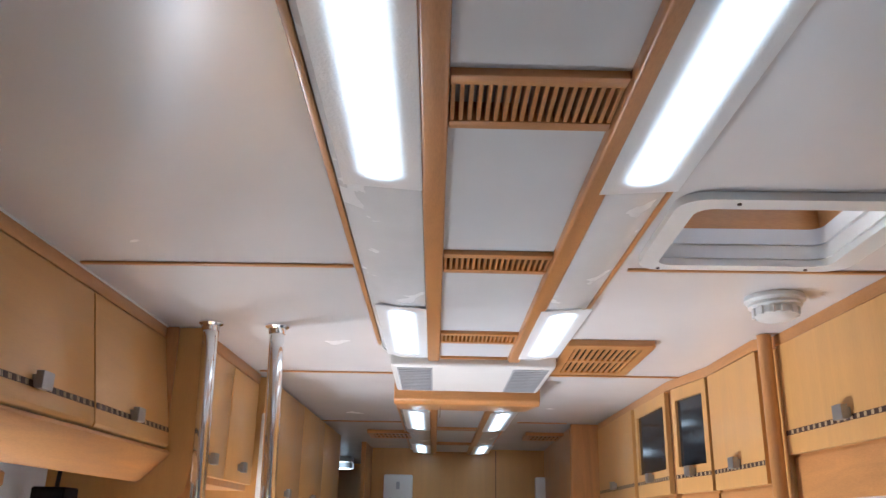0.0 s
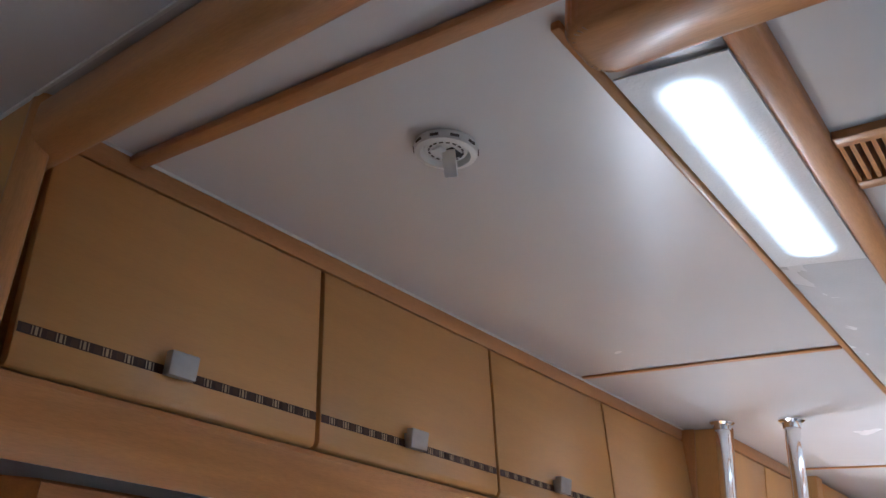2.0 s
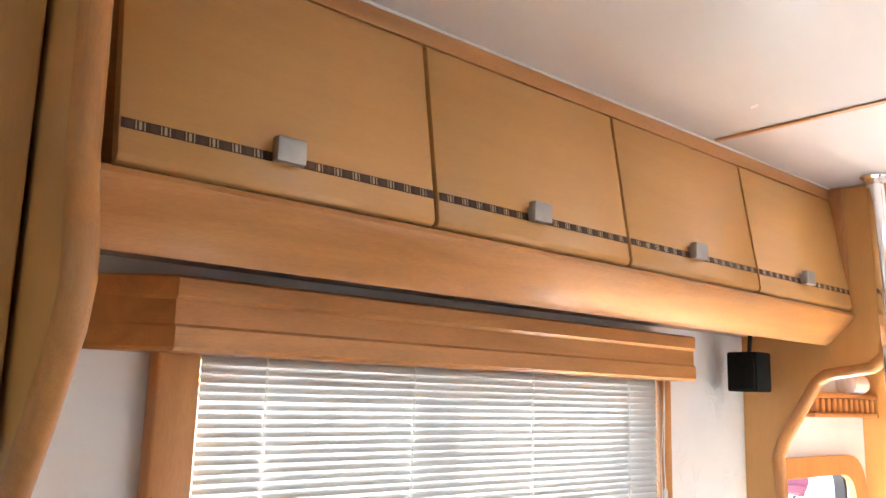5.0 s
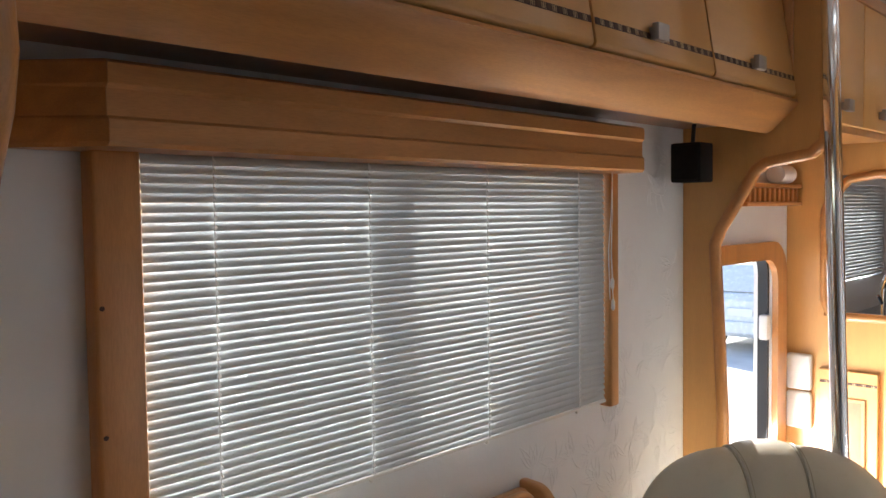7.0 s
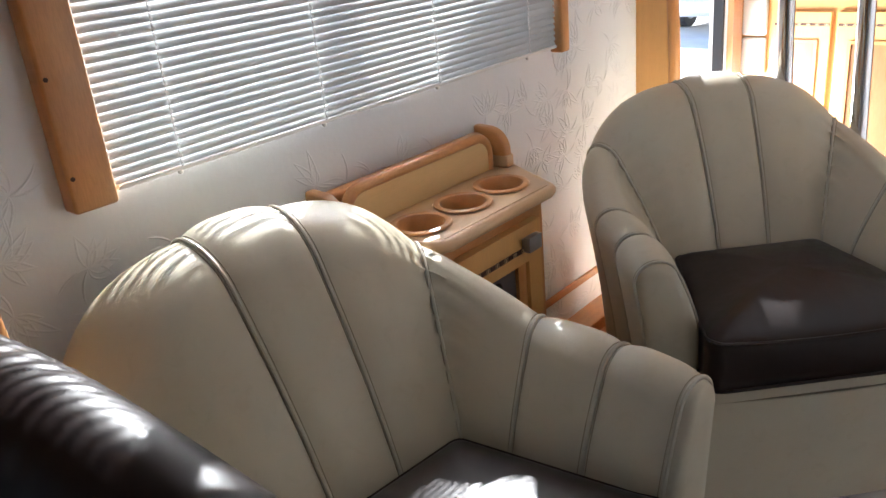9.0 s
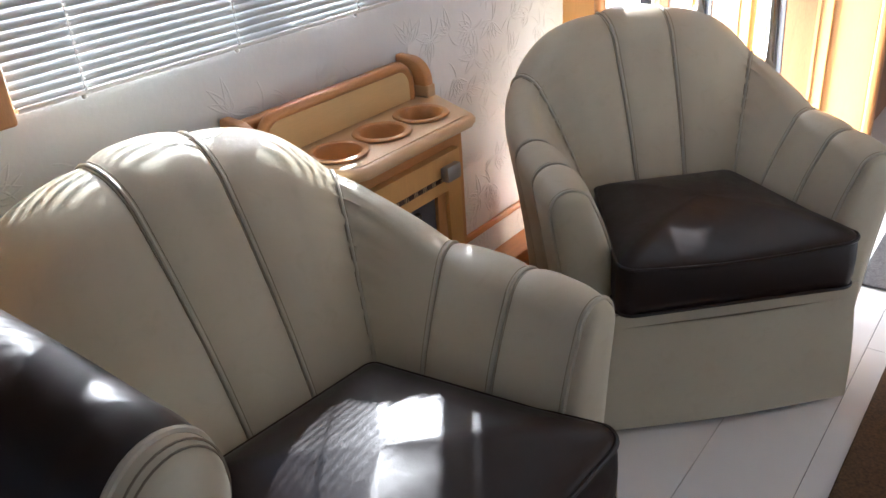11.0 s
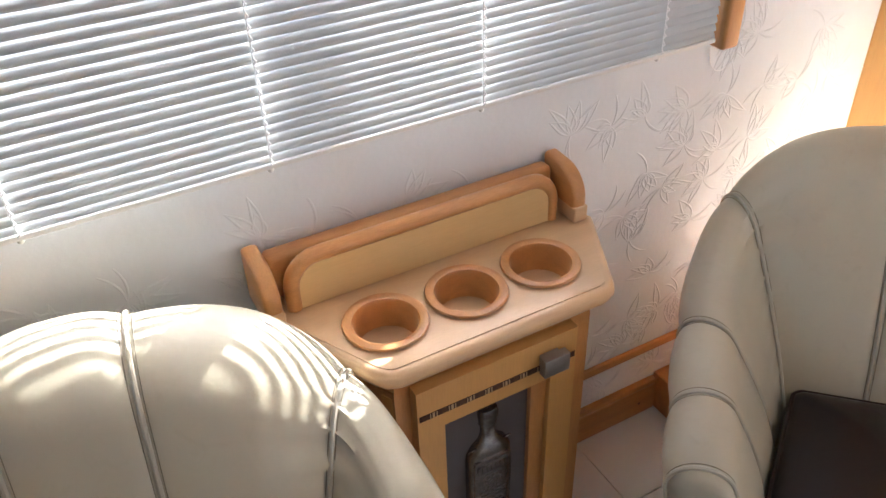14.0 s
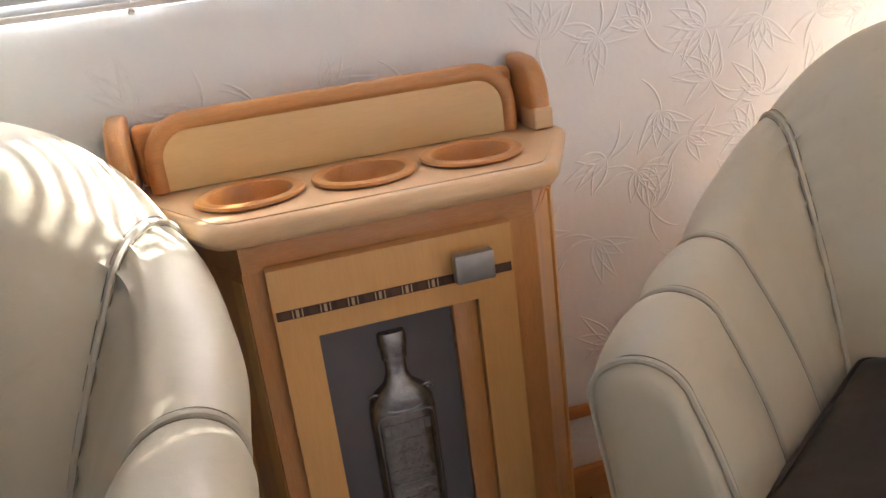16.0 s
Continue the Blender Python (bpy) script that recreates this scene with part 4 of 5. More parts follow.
    part("apron", grid_mesh(rows), M_CREAM, ch, "cream leather apron", True)
    part("apron_seam", tube([(0.272 + 0.006 * math.cos(y * 9), y, 0.296) for y in [-0.29 + 0.58 * k / 20 for k in range(21)]], 0.0016, 5), M_SEAM, ch)
    rail = dense([(0.258, -0.288), (0.274, -0.288), (0.274, 0.288), (0.258, 0.288)], 0.05)
    part("front_rail", pillow(rail, [(0.0, 0.297), (-0.002, 0.315), (0.0, 0.333)]), M_CREAM, ch, "", True)
    for x, y in ((0.2, 0.24), (0.2, -0.24), (-0.22, 0.17), (-0.22, -0.17)):
        part("foot", lathe([(0.02, 0.0), (0.022, 0.004), (0.022, 0.02)], (x, y, 0), 14), M_RUBBER, ch)
    return ch


chair_a = tub_chair("cream leather tub armchair with dark brown seat below the window")
chair_a.matrix_basis = pose(0.566, 1.697, 0.0, 0, 0, -5)
chair_b = copy_thing(chair_a, pose(0.625, 2.812, 0.0, 0, 0, -45))
chair_b.scale = (1.0, 0.985, 0.950)
tagged(chair_b, "cream leather tub armchair with dark brown seat beside the poles")

# brown leather seat whose rolled top stands before the armchair
seat = thing("swivel_seat", (0.50, 1.18, 0.0), "dark brown leather swivel seat with cream stitched side", "seat")
A, B = Vector((0.18, 1.245, 0.815)), Vector((0.715, 1.330, 0.730))
rows, ax = [], (B - A).normalized()
sidev = Vector((ax.y, -ax.x, 0)).normalized()
for i in range(121):
    f = i / 120
    c = A.lerp(B, f) + Vector((0, 0, 0.022 * math.sin(math.pi * min(1, f * 1.1))))
    r = 0.088 * (1 - 0.10 * f)
    if f > 0.93:
        r *= 1 - 0.10 * ((f - 0.93) / 0.07) ** 2
    row = []
    for k in range(29):
        q = math.pi * 1.5 * k / 28 - math.pi * 0.25
        row.append(c + sidev * (-math.cos(q) * r) + Vector((0, 0, math.sin(q) * r * 1.05)) + Vector((0, 0, 1)) * (0.0013 * math.sin(i * 0.95 + k * 0.22 + 0.8 * math.sin(k * 0.5 + i * 0.1)) * (1 - smooth01((f - 0.30) / 0.5))))
    low = c.z - 0.45
    row = [Vector((row[0].x, row[0].y, low))] + row + [Vector((row[-1].x, row[-1].y, low))]
    rows.append(row)
part("backrest", grid_mesh(rows), M_BROWN, seat, "dark brown rolled leather backrest", True)
endrow = rows[-1]
cen = sum((Vector(v) for v in endrow), Vector()) / len(endrow)
bm = bmesh.new()
loops = []
for f, d in ((1.0, 0.0), (0.96, 0.014), (0.82, 0.028), (0.45, 0.036)):
    loops.append([bm.verts.new(cen + (v - cen) * f + ax * d) for v in endrow])
for l0, l1 in zip(loops, loops[1:]):
    for i in range(len(endrow) - 1):
        bm.faces.new((l0[i], l0[i + 1], l1[i + 1], l1[i]))
bm.faces.new(loops[-1])
side_pad = part("side_panel", bm, M_CREAM, seat, "cream leather side panel", True)
part("piping", tube([v + ax * 0.002 for v in endrow[1:-1]], 0.0045, 7), M_PIPE, side_pad, "", True)
for d, f in ((0.016, 0.955), (0.022, 0.90)):
    part("stitching", tube([cen + (v - cen) * (f + 0.012) + ax * d for v in endrow[1:-1]], 0.0013, 5), M_SEAM, side_pad)
part("seat_block", box(0.22, 0.74, 0.86, 1.20, 0.26, 0.42, 0.04, seg=4), M_BROWN, seat, "", True)
part("pedestal", box(0.34, 0.60, 0.95, 1.22, 0.0, 0.262, 0.01), M_GREYP, seat)

# ---- drinks cabinet under the window ----
CY0, CY1 = 2.106, 2.472
cab = thing("drinks_cabinet", (0.12, 2.289, 0.0), "small maple drinks cabinet with three cup holes against the wall", "cabinet")


def plate(outline, holes, z0, z1, bm=None):
    """A board with round holes through it."""
    bm = bmesh.new()
    loops = [outline] + [[(x + r * math.cos(2 * math.pi * k / 40), y + r * math.sin(2 * math.pi * k / 40)) for k in range(40)] for x, y, r in holes]
    edges = []
    for lp in loops:
        vs = [bm.verts.new((x, y, z1)) for x, y in lp]
        edges += [bm.edges.new((vs[i], vs[(i + 1) % len(vs)])) for i in range(len(vs))]
    res = bmesh.ops.triangle_fill(bm, use_beauty=True, use_dissolve=False, edges=edges, normal=(0, 0, 1))
    faces = [f for f in res["geom"] if isinstance(f, bmesh.types.BMFace)]
    ext = bmesh.ops.extrude_face_region(bm, geom=faces)
    bmesh.ops.translate(bm, verts=[v for v in ext["geom"] if isinstance(v, bmesh.types.BMVert)], vec=(0, 0, z0 - z1))
    return bm


top_out = [(0.002, 2.022)] + [(0.085, 2.022)] + [(0.235, 2.098), (0.245, 2.106), (0.250, 2.118), (0.250, 2.460), (0.245, 2.471), (0.235, 2.478), (0.085, 2.556), (0.002, 2.556)]
CUPS = [(0.160, 2.146), (0.160, 2.280), (0.160, 2.413)]
part("top", plate(top_out, [(x, y, 0.0525) for x, y in CUPS], 0.668, 0.697), M_TOP, cab, "pale maple top board", False)
lip = [(x + (0.004 if x > 0.2 else 0), y, 0.6825) for x, y in top_out[1:-1]]
part("top_edge", tube(lip, 0.0142, 10), M_TOP, cab, "", True)
for x, y in CUPS:
    c = part("cup_holder", lathe([(0.046, 0.668 - 0.05), (0.0525, 0.6685), (0.053, 0.6972), (0.060, 0.6975), (0.0635, 0.7005), (0.062, 0.7035), (0.055, 0.7055), (0.049, 0.703), (0.0465, 0.697), (0.0445, 0.640)], (x, y, 0), 40), M_TRIMX, cab, "turned beech cup ring", True)
    part("bottom", lathe([(0.0444, 0.640), (0.0444, 0.6535)], (x, y, 0), 32), M_TOP, c, "pale bottom")
body_out = [(0.002, 2.040), (0.085, 2.040), (0.232, 2.118), (0.232, 2.460), (0.085, 2.538), (0.002, 2.538)]
part("body", prism(body_out, "z", 0.0, 0.631), M_TRIMZ, cab)
part("upper_rail", plate([(0.003, 2.041), (0.0852, 2.041), (0.2325, 2.119), (0.2325, 2.459), (0.0852, 2.537), (0.003, 2.537)], [(x, y, 0.0535) for x, y in CUPS], 0.6315, 0.667), M_TRIMY, cab)
# the canted side panels
for s, (ya, yb) in ((-1, (2.121, 2.043)), (1, (2.457, 2.535))):
    n = Vector((abs(yb - ya), s * 0.147, 0)).normalized()
    a, b = Vector((0.226, ya, 0)), Vector((0.092, yb, 0))
    bm = bmesh.new()
    for z0, z1, i0, i1, d in ((0.05, 0.62, 0.0, 0.12, 0.006), (0.05, 0.62, 0.88, 1.0, 0.006), (0.05, 0.62, 0.16, 0.84, 0.003)):
        p, q = a.lerp(b, i0), a.lerp(b, i1)
        vs = [v for v in (p, q, q + n * d, p + n * d)]
        lo, hi = [bm.verts.new((v.x, v.y, z0)) for v in vs], [bm.verts.new((v.x, v.y, z1)) for v in vs]
        bm.faces.new(lo)
        bm.faces.new(hi)
        for i in range(4):
            bm.faces.new((lo[i], lo[(i + 1) % 4], hi[(i + 1) % 4], hi[i]))
    part("side_panel", bm, M_DOORV, cab)
# framed door with the dark niche
FX = 0.2335
dbm = bmesh.new()
Y0, Y1, Z0, Z1 = 2.142, 2.421, 0.16, 0.636
PY0, PY1, PZ0, PZ1 = 2.186, 2.374, 0.225, 0.551
for a in ((Y0, Y1, PZ1, Z1), (Y0, Y1, Z0, PZ0), (Y0, PY0, PZ0, PZ1), (PY1, Y1, PZ0, PZ1)):
    box(FX, FX + 0.020, a[0], a[1], a[2], a[3], bm=dbm)
bmesh.ops.remove_doubles(dbm, verts=dbm.verts, dist=0.0001)
cdoor = part("door", dbm, M_DOORV, cab, "framed maple door")
inlay(cdoor, "y", Y0 + 0.003, Y1 - 0.003, FX + 0.020, 0.583, 0.011)
push_handle(cdoor, (FX + 0.019, 2.368, 0.600), "x+", (0.046, 0.034))
part("niche", box(FX + 0.0006, FX + 0.0030, PY0 + 0.0005, PY1 - 0.0305, PZ0 + 0.0005, PZ1 - 0.0005), M_BACKING, cdoor, "dark grey niche")
part("niche_reveal", box(FX + 0.0006, FX + 0.012, PY1 - 0.030, PY1 - 0.0008, PZ0 + 0.0005, PZ1 - 0.0005, 0.002), M_TRIMZ, cdoor, "", True)
# moulded bottle
bot = part("bottle_relief", bmesh.new(), M_PEWTER, cdoor, "pewter-coloured bottle relief with moulded label")
bb = bmesh.new()
BC = 2.268
shape = [(0.0345, 0.240), (0.0400, 0.246), (0.0400, 0.425), (0.0385, 0.440), (0.030, 0.456), (0.0175, 0.466), (0.0150, 0.472), (0.0128, 0.478), (0.0122, 0.496), (0.0150, 0.4965), (0.0155, 0.512), (0.0168, 0.513), (0.0168, 0.527), (0.0150, 0.531)]
rings = []
for w, z in shape:
    row = []
    for k in range(13):
        q = math.pi * k / 12
        dd = min(0.020, w * 0.85)
        cx = math.copysign(abs(math.cos(q)) ** 0.6, math.cos(q)) * w
        row.append((FX + 0.0032 + dd * math.sin(q) ** 0.6, BC + cx, z))
    rings.append(row)
grid_mesh(rings, bb)
top_f = [v for v in rings[-1]]
bb.faces.new([bb.verts.new(v) for v in top_f])
bmesh.ops.translate(bb, verts=bb.verts, vec=-root_place(bot))
bot.data = finish(bb, "bottle_relief", M_PEWTER, True)
# unreadable raised writing and badges on the bottle, as plain bars
bars = bmesh.new()
xs = FX + 0.0232
for z, w, h in ((0.412, 0.058, 0.014), (0.394, 0.034, 0.004), (0.352, 0.050, 0.005), (0.343, 0.044, 0.004), (0.334, 0.054, 0.005), (0.322, 0.040, 0.004), (0.312, 0.050, 0.005)):
    n = max(3, int(w / 0.008))
    for k in range(n):
        u = BC - w / 2 + w * (k + 0.1) / n
        box(xs - 0.001, xs + 0.0012, u, u + w * 0.8 / n, z - h / 2, z + h / 2 * random.uniform(0.6, 1.0), bm=bars)
tagged(part("raised_writing", bars, M_PEWTER, bot, "raised bars of writing"), kind="stuff")
badge = bmesh.new()
for zc, r in ((0.372, 0.014), (0.276, 0.016)):
    for k in range(20):
        q = 2 * math.pi * k / 20
        rr = r * (0.55 + 0.45 * (k % 2))
        box(xs - 0.001, xs + 0.0018, BC + rr * math.cos(q) - 0.002, BC + rr * math.cos(q) + 0.002, zc + rr * math.sin(q) - 0.002, zc + rr * math.sin(q) + 0.002, bm=badge)
    box(xs - 0.001, xs + 0.0022, BC - r * 0.4, BC + r * 0.4, zc - r * 0.4, zc + r * 0.4, 0.001, bm=badge)
rim = rounded(BC - 0.0335, BC + 0.0335, 0.252, 0.430, 0.008)
part("label_border", tube([(xs - 0.0006, y, z) for y, z in rim], 0.0014, 6, True), M_PEWTER, bot, "raised border", True)
for k, z in enumerate((0.437, 0.444, 0.451, 0.458)):
    w = 0.020 - 0.003 * k
    part("shoulder_ridge", tube([(FX + 0.0225 - 0.0028 * k, BC + w * f, z - 0.004 * (1 - f * f)) for f in (-1, -0.6, -0.2, 0.2, 0.6, 1)], 0.0016, 6), M_PEWTER, bot, "", True)
for side in (-1, 1):
    curl = [(FX + 0.012 + 0.004 * math.sin(q), BC + side * (0.031 + 0.008 * math.cos(q) * (1 - q / 9)), 0.452 + 0.008 * math.sin(q) * (1 - q / 9)) for q in [0.5 * k for k in range(15)]]
    part("scroll", tube(curl, 0.0017, 6), M_PEWTER, bot, "", True)
tagged(part("raised_ornament", badge, M_PEWTER, bot, "raised ornament"), kind="stuff")
# gallery at the back
for y in (2.008, 2.536):
    out = [(0.002, 0.6975)] + [(0.002, 0.792)] + corner_arc(0.040, 0.735, 0.055, 92, 10, 8) + [(0.097, 0.6975)]
    part("gallery_end", prism(out, "y", y - 0.013, y + 0.013, 0.007, 3), M_TRIMX, cab, "rounded beech gallery end", True)
    part("gallery_block", box(0.050, 0.0985, y - 0.0136, y + 0.0136, 0.6978, 0.7265, 0.003), M_TOP, cab, "pale maple block")
part("gallery_rail", box(0.003, 0.034, 2.022, 2.522, 0.700, 0.778, 0.010, seg=3), M_TRIMY, cab, "", True)
gp = [(2.046, 0.6985), (2.046, 0.735)] + [(2.046 + 0.045 - 0.045 * math.cos(radians(a)), 0.735 + 0.045 * math.sin(radians(a))) for a in (15, 30, 45, 60, 75, 90)] + \
     [(2.500 - 0.045 + 0.045 * math.sin(radians(a)), 0.735 + 0.045 * math.cos(radians(a))) for a in (0, 15, 30, 45, 60, 75, 90)] + [(2.500, 0.6985)]
part("gallery_board", prism(gp, "x", 0.046, 0.068), M_GALLERY, cab, "pale maple gallery board")
part("gallery_nosing", tube([(0.060, y, z) for y, z in gp], 0.0125, 12), M_TRIMY, cab, "rounded beech edge", True)

# ---- low trims, step, canister ----
bsb = prism([(0.001, 0.0), (0.018, 0.0), (0.018, 0.060), (0.013, 0.066), (0.013, 0.078), (0.018, 0.084), (0.016, 0.092), (0.001, 0.092)], "y", 2.540, 2.866)
bb1 = trim("baseboard", bsb, M_TRIMY, "moulded beech baseboard along the wall")
for y in (2.60, 2.82):
    part("screw", tube([(0.0178, y, 0.036), (0.0188, y, 0.036)], 0.0028, 10), M_INLAY, bb1)
bs2 = prism([(0.001, 0.0), (0.018, 0.0), (0.018, 0.060), (0.013, 0.066), (0.013, 0.078), (0.018, 0.084), (0.016, 0.092), (0.001, 0.092)], "y", 1.335, 2.038)
trim("baseboard_front", bs2, M_TRIMY, "moulded beech baseboard along the wall")
trim("trim_dado", box(0.001, 0.012, 2.540, Y_ARCH - 0.001, 0.190, 0.212, 0.004), M_TRIMY, "narrow beech strip on the wall")
step1 = thing("wooden_plinth", (0.05, 3.1, 0), "solid beech plinth block in the corner by the partition", "plinth")
part("block", box(0.001, 0.085, 2.868, Y_ARCH - 0.001, 0.0, 0.102, 0.003), M_TRIMY, step1)
part("low_step", box(0.0855, 0.36, 2.930, Y_ARCH - 0.001, 0.0, 0.068, 0.003), M_TRIMX, step1)
can = thing("red_canister", (0.146, 2.982, 0.0682), "red canister with black bands on the plinth", "canister")
part("shell", lathe([(0.036, 0.0), (0.040, 0.004), (0.040, 0.27), (0.034, 0.30), (0.015, 0.315)], (0.146, 2.982, 0.0682), 32), M_RED, can, "glossy red shell", True)
for z in (0.03, 0.19):
    part("band", lathe([(0.0405, z), (0.0412, z + 0.002), (0.0412, z + 0.045), (0.0405, z + 0.047)], (0.146, 2.982, 0.0682), 32), M_BLACK, can, "black band", True)

# floor mats
mat1 = thing("coir_mat", (1.35, 2.8, 0), "dark brown coir doormat on the white floor", "mat")
part("carpet", box(1.085, 1.62, 2.10, 3.03, 0.0005, 0.011, 0.004), M_COIR, mat1)
mat2 = thing("carpet_runner", (1.2, 3.7, 0), "dark grey carpet runner on the floor", "mat")
part("carpet", box(0.93, 1.55, 3.40, 4.10, 0.0005, 0.009, 0.003), M_GREYMAT, mat2)

# ---- entrance: door frame, vent tray, kitchen partition ----
df = thing("door_1", (0.0, 3.8, DOOR[2]), "open entrance doorway with a rounded beech frame", "door", kind="structure")
oy0, oy1, oz0, oz1 = DOOR
part("door_frame", ring_prism(rounded(oy0 - 0.05, oy1 + 0.085, oz0 - 0.06, oz1 + 0.062, 0.12), rounded(oy0, oy1, oz0, oz1, 0.09), "x", 0.0005, 0.022), M_TRIMZ, df, "", True)
part("rubber_seal", ring_prism(rounded(oy0, oy1, oz0, oz1 + 0.031, 0.09), rounded(oy0 + 0.004, oy1 - 0.015, oz0 + 0.014, oz1 + 0.022, 0.08), "x", -0.046, -0.010), M_RUBBER, df, "black rubber seal", True)
# added ring outside the doorway that cuts the sun patch on the seat
part("outer_frame", ring_prism(rounded(oy0 - 0.04, oy1 + 0.04, oz0 - 0.04, oz1 + 0.07, 0.1), rounded(oy0 + 0.002, oy1 - 0.006, oz0 + 0.008, oz1 + 0.030, 0.09), "x", -0.064, -0.0465), M_WHITE, df, "white outer surround added to trim the sun through the doorway", True)
part("latch", box(-0.03, 0.004, oy1 - 0.05, oy1 - 0.012, 0.93, 1.02, 0.008), M_WHITE, df, "white latch", True)
leaf = [(y, z) for y, z in rounded(0.0, 0.695, -0.24, 1.262, 0.12)]
lf = part("door_leaf", prism(leaf, "x", -0.03, 0.0, 0.004), M_WHITE, df, "open white outer door", True)
lf.data.transform(Matrix.Translation(df.location))
lf.matrix_basis = Matrix.Translation(Vector((-0.135, 3.44, 0)) - df.location) @ pose(0, 0, 0, 0, 0, 172.2)
tray = thing("vent_shelf", (0.03, 3.9, 1.41), "slotted beech vent box over the entrance", "vent box")
part("front", box(0.001, 0.012, 3.66, 4.146, 1.412, 1.485, 0.003), M_TRIMY, tray)
tb = finish(box(0.0125, 0.05, -0.011, 0.011, 1.425, 1.472, 0.004), "fin", M_TRIMY)
for k in range(11):
    o = new("fin", tb)
    o.parent = tray
    o.location = Vector((0, 3.70 + 0.042 * k, 0)) - tray.location
part("bottom_board", box(0.0125, 0.058, 3.66, 4.146, 1.410, 1.424, 0.003), M_TRIMY, tray)
part("top_board", box(0.0125, 0.058, 3.66, 4.146, 1.473, 1.487, 0.003), M_TRIMY, tray)
bowl = thing("paper_roll", (0.06, 4.02, 1.488), "cream paper roll on the vent box", "paper roll")
part("roll", tube([(0.035, 3.95, 1.522), (0.035, 4.06, 1.522)], 0.033, 24), M_WHITE, bowl, "", True)

kp = thing("kitchen_partition", (0.4, Y_KIT, 0), "maple kitchen partition with a serving hatch", "partition", kind="structure")
kx1 = 0.74
kbm = bmesh.new()
for a in ((0.001, 0.135, -0.28, H - 0.001), (0.60, kx1, -0.28, 1.012), (0.135, 0.60, -0.28, 1.012), (0.135, 0.42, 1.515, H - 0.001)):
    box(a[0], a[1], Y_KIT, Y_KIT + 0.03, a[2], a[3], bm=kbm)
ko = [(0.42, 1.515), (0.30, 1.515), (0.215, 1.500), (0.150, 1.425), (0.135, 1.39), (0.135, 1.07), (0.15, 1.03), (0.19, 1.012), (0.40, 1.012), (kx1, 1.012)]
part("panel", kbm, M_DOORV, kp)
part("hatch_nosing", tube([(x, Y_KIT + 0.004, z) for x, z in ko], 0.016, 10), M_TRIMX, kp, "rounded beech hatch edge", True)
part("end_post", box(kx1, kx1 + 0.035, Y_KIT - 0.005, Y_KIT + 0.04, 0.0, 1.03, 0.012, seg=3), M_TRIMZ, kp, "", True)
for a, b in ((0.125, 0.322), (0.342, 0.60)):
    d = part("door", box(a, b, Y_KIT - 0.018, Y_KIT - 0.0005, 0.12, 0.822, 0.003), M_DOORV, kp, "maple cupboard door")
    inlay(d, "x", a + 0.004, b - 0.004, Y_KIT - 0.018, 0.778, 0.010)
    part("insert", box(a + 0.05, b - 0.05, Y_KIT - 0.0195, Y_KIT - 0.0175, 0.25, 0.715), M_DARKWOOD_SHADE, d, "dark recessed insert")
    part("insert_frame", ring_prism(rounded(a + 0.040, b - 0.040, 0.24, 0.725, 0.004), rounded(a + 0.051, b - 0.051, 0.251, 0.714, 0.003), "y", Y_KIT - 0.026, Y_KIT - 0.0182), M_TRIMZ, d)
for z0, z1 in ((0.592, 0.728), (0.736, 0.868)):
    w = thing("switch_panel", (0.055, Y_KIT, z0), "white plastic panel screwed to the partition", "panel", "white panels beside the entrance")
    part("cover", box(0.012, 0.100, Y_KIT - 0.030, Y_KIT - 0.0006, z0, z1, 0.010, seg=3), M_WHITE, w, "", True)

# kitchen behind the hatch
kc = thing("kitchen_unit", (0.3, 4.8, 0), "kitchen base unit behind the partition, shade put into its brown colour", "kitchen unit")
# body and doors coloured dark brown for the shade they stand in
part("body", box(0.002, 0.66, 4.181, 5.60, 0.0, 0.90), M_DARKWOOD_SHADE, kc)
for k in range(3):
    d = part("door", box(0.6605, 0.678, 4.20 + 0.465 * k, 4.65 + 0.465 * k, 0.08, 0.86, 0.003), M_DARKWOOD_SHADE, kc)
    push_handle(d, (0.678, 4.30 + 0.465 * k, 0.70))
wt = thing("worktop", (0.3, 4.8, 0.9), "dark kitchen worktop behind the hatch", "worktop")
part("board", box(0.002, 0.69, 4.181, 5.62, 0.901, 0.935, 0.006), M_GLASSD, wt, "", True)
tap = thing("kitchen_tap", (0.22, 4.55, 0.935), "bent chrome kitchen tap on the worktop", "tap")
part("spout", tube([(0.22, 4.55, 0.9355), (0.22, 4.55, 1.08), (0.235, 4.55, 1.13), (0.27, 4.55, 1.15), (0.31, 4.55, 1.13), (0.325, 4.55, 1.09)], 0.010, 10), M_STEEL, tap, "", True)
part("lever", tube([(0.22, 4.55, 1.02), (0.22, 4.50, 1.06)], 0.006, 8), M_STEEL, tap, "", True)
w2 = thing("window_2", (-0.03, 4.87, KWIN[2]), "kitchen window behind a white blind", "window", kind="structure")
part("window_frame", ring_prism(rounded(KWIN[0], KWIN[1], KWIN[2], KWIN[3], 0.03), rounded(KWIN[0] + 0.03, KWIN[1] - 0.03, KWIN[2] + 0.03, KWIN[3] - 0.03, 0.02), "x", -0.07, -0.046), M_RUBBER, w2)
g = part("pane", box(-0.06, -0.056, KWIN[0] + 0.03, KWIN[1] - 0.03, KWIN[2] + 0.03, KWIN[3] - 0.03), M_GLASS, w2)
g.visible_shadow = False
b2 = thing("kitchen_blind", (0.015, 4.87, 1.10), "white slatted blind at the kitchen window", "blind")
s2 = finish(prism(ring, "y", -0.46, 0.46), "slat", M_SLAT, True)
for k in range(27):
    o = new("slat", s2)
    o.parent = b2
    o.location = (0, 0, k * 0.015)

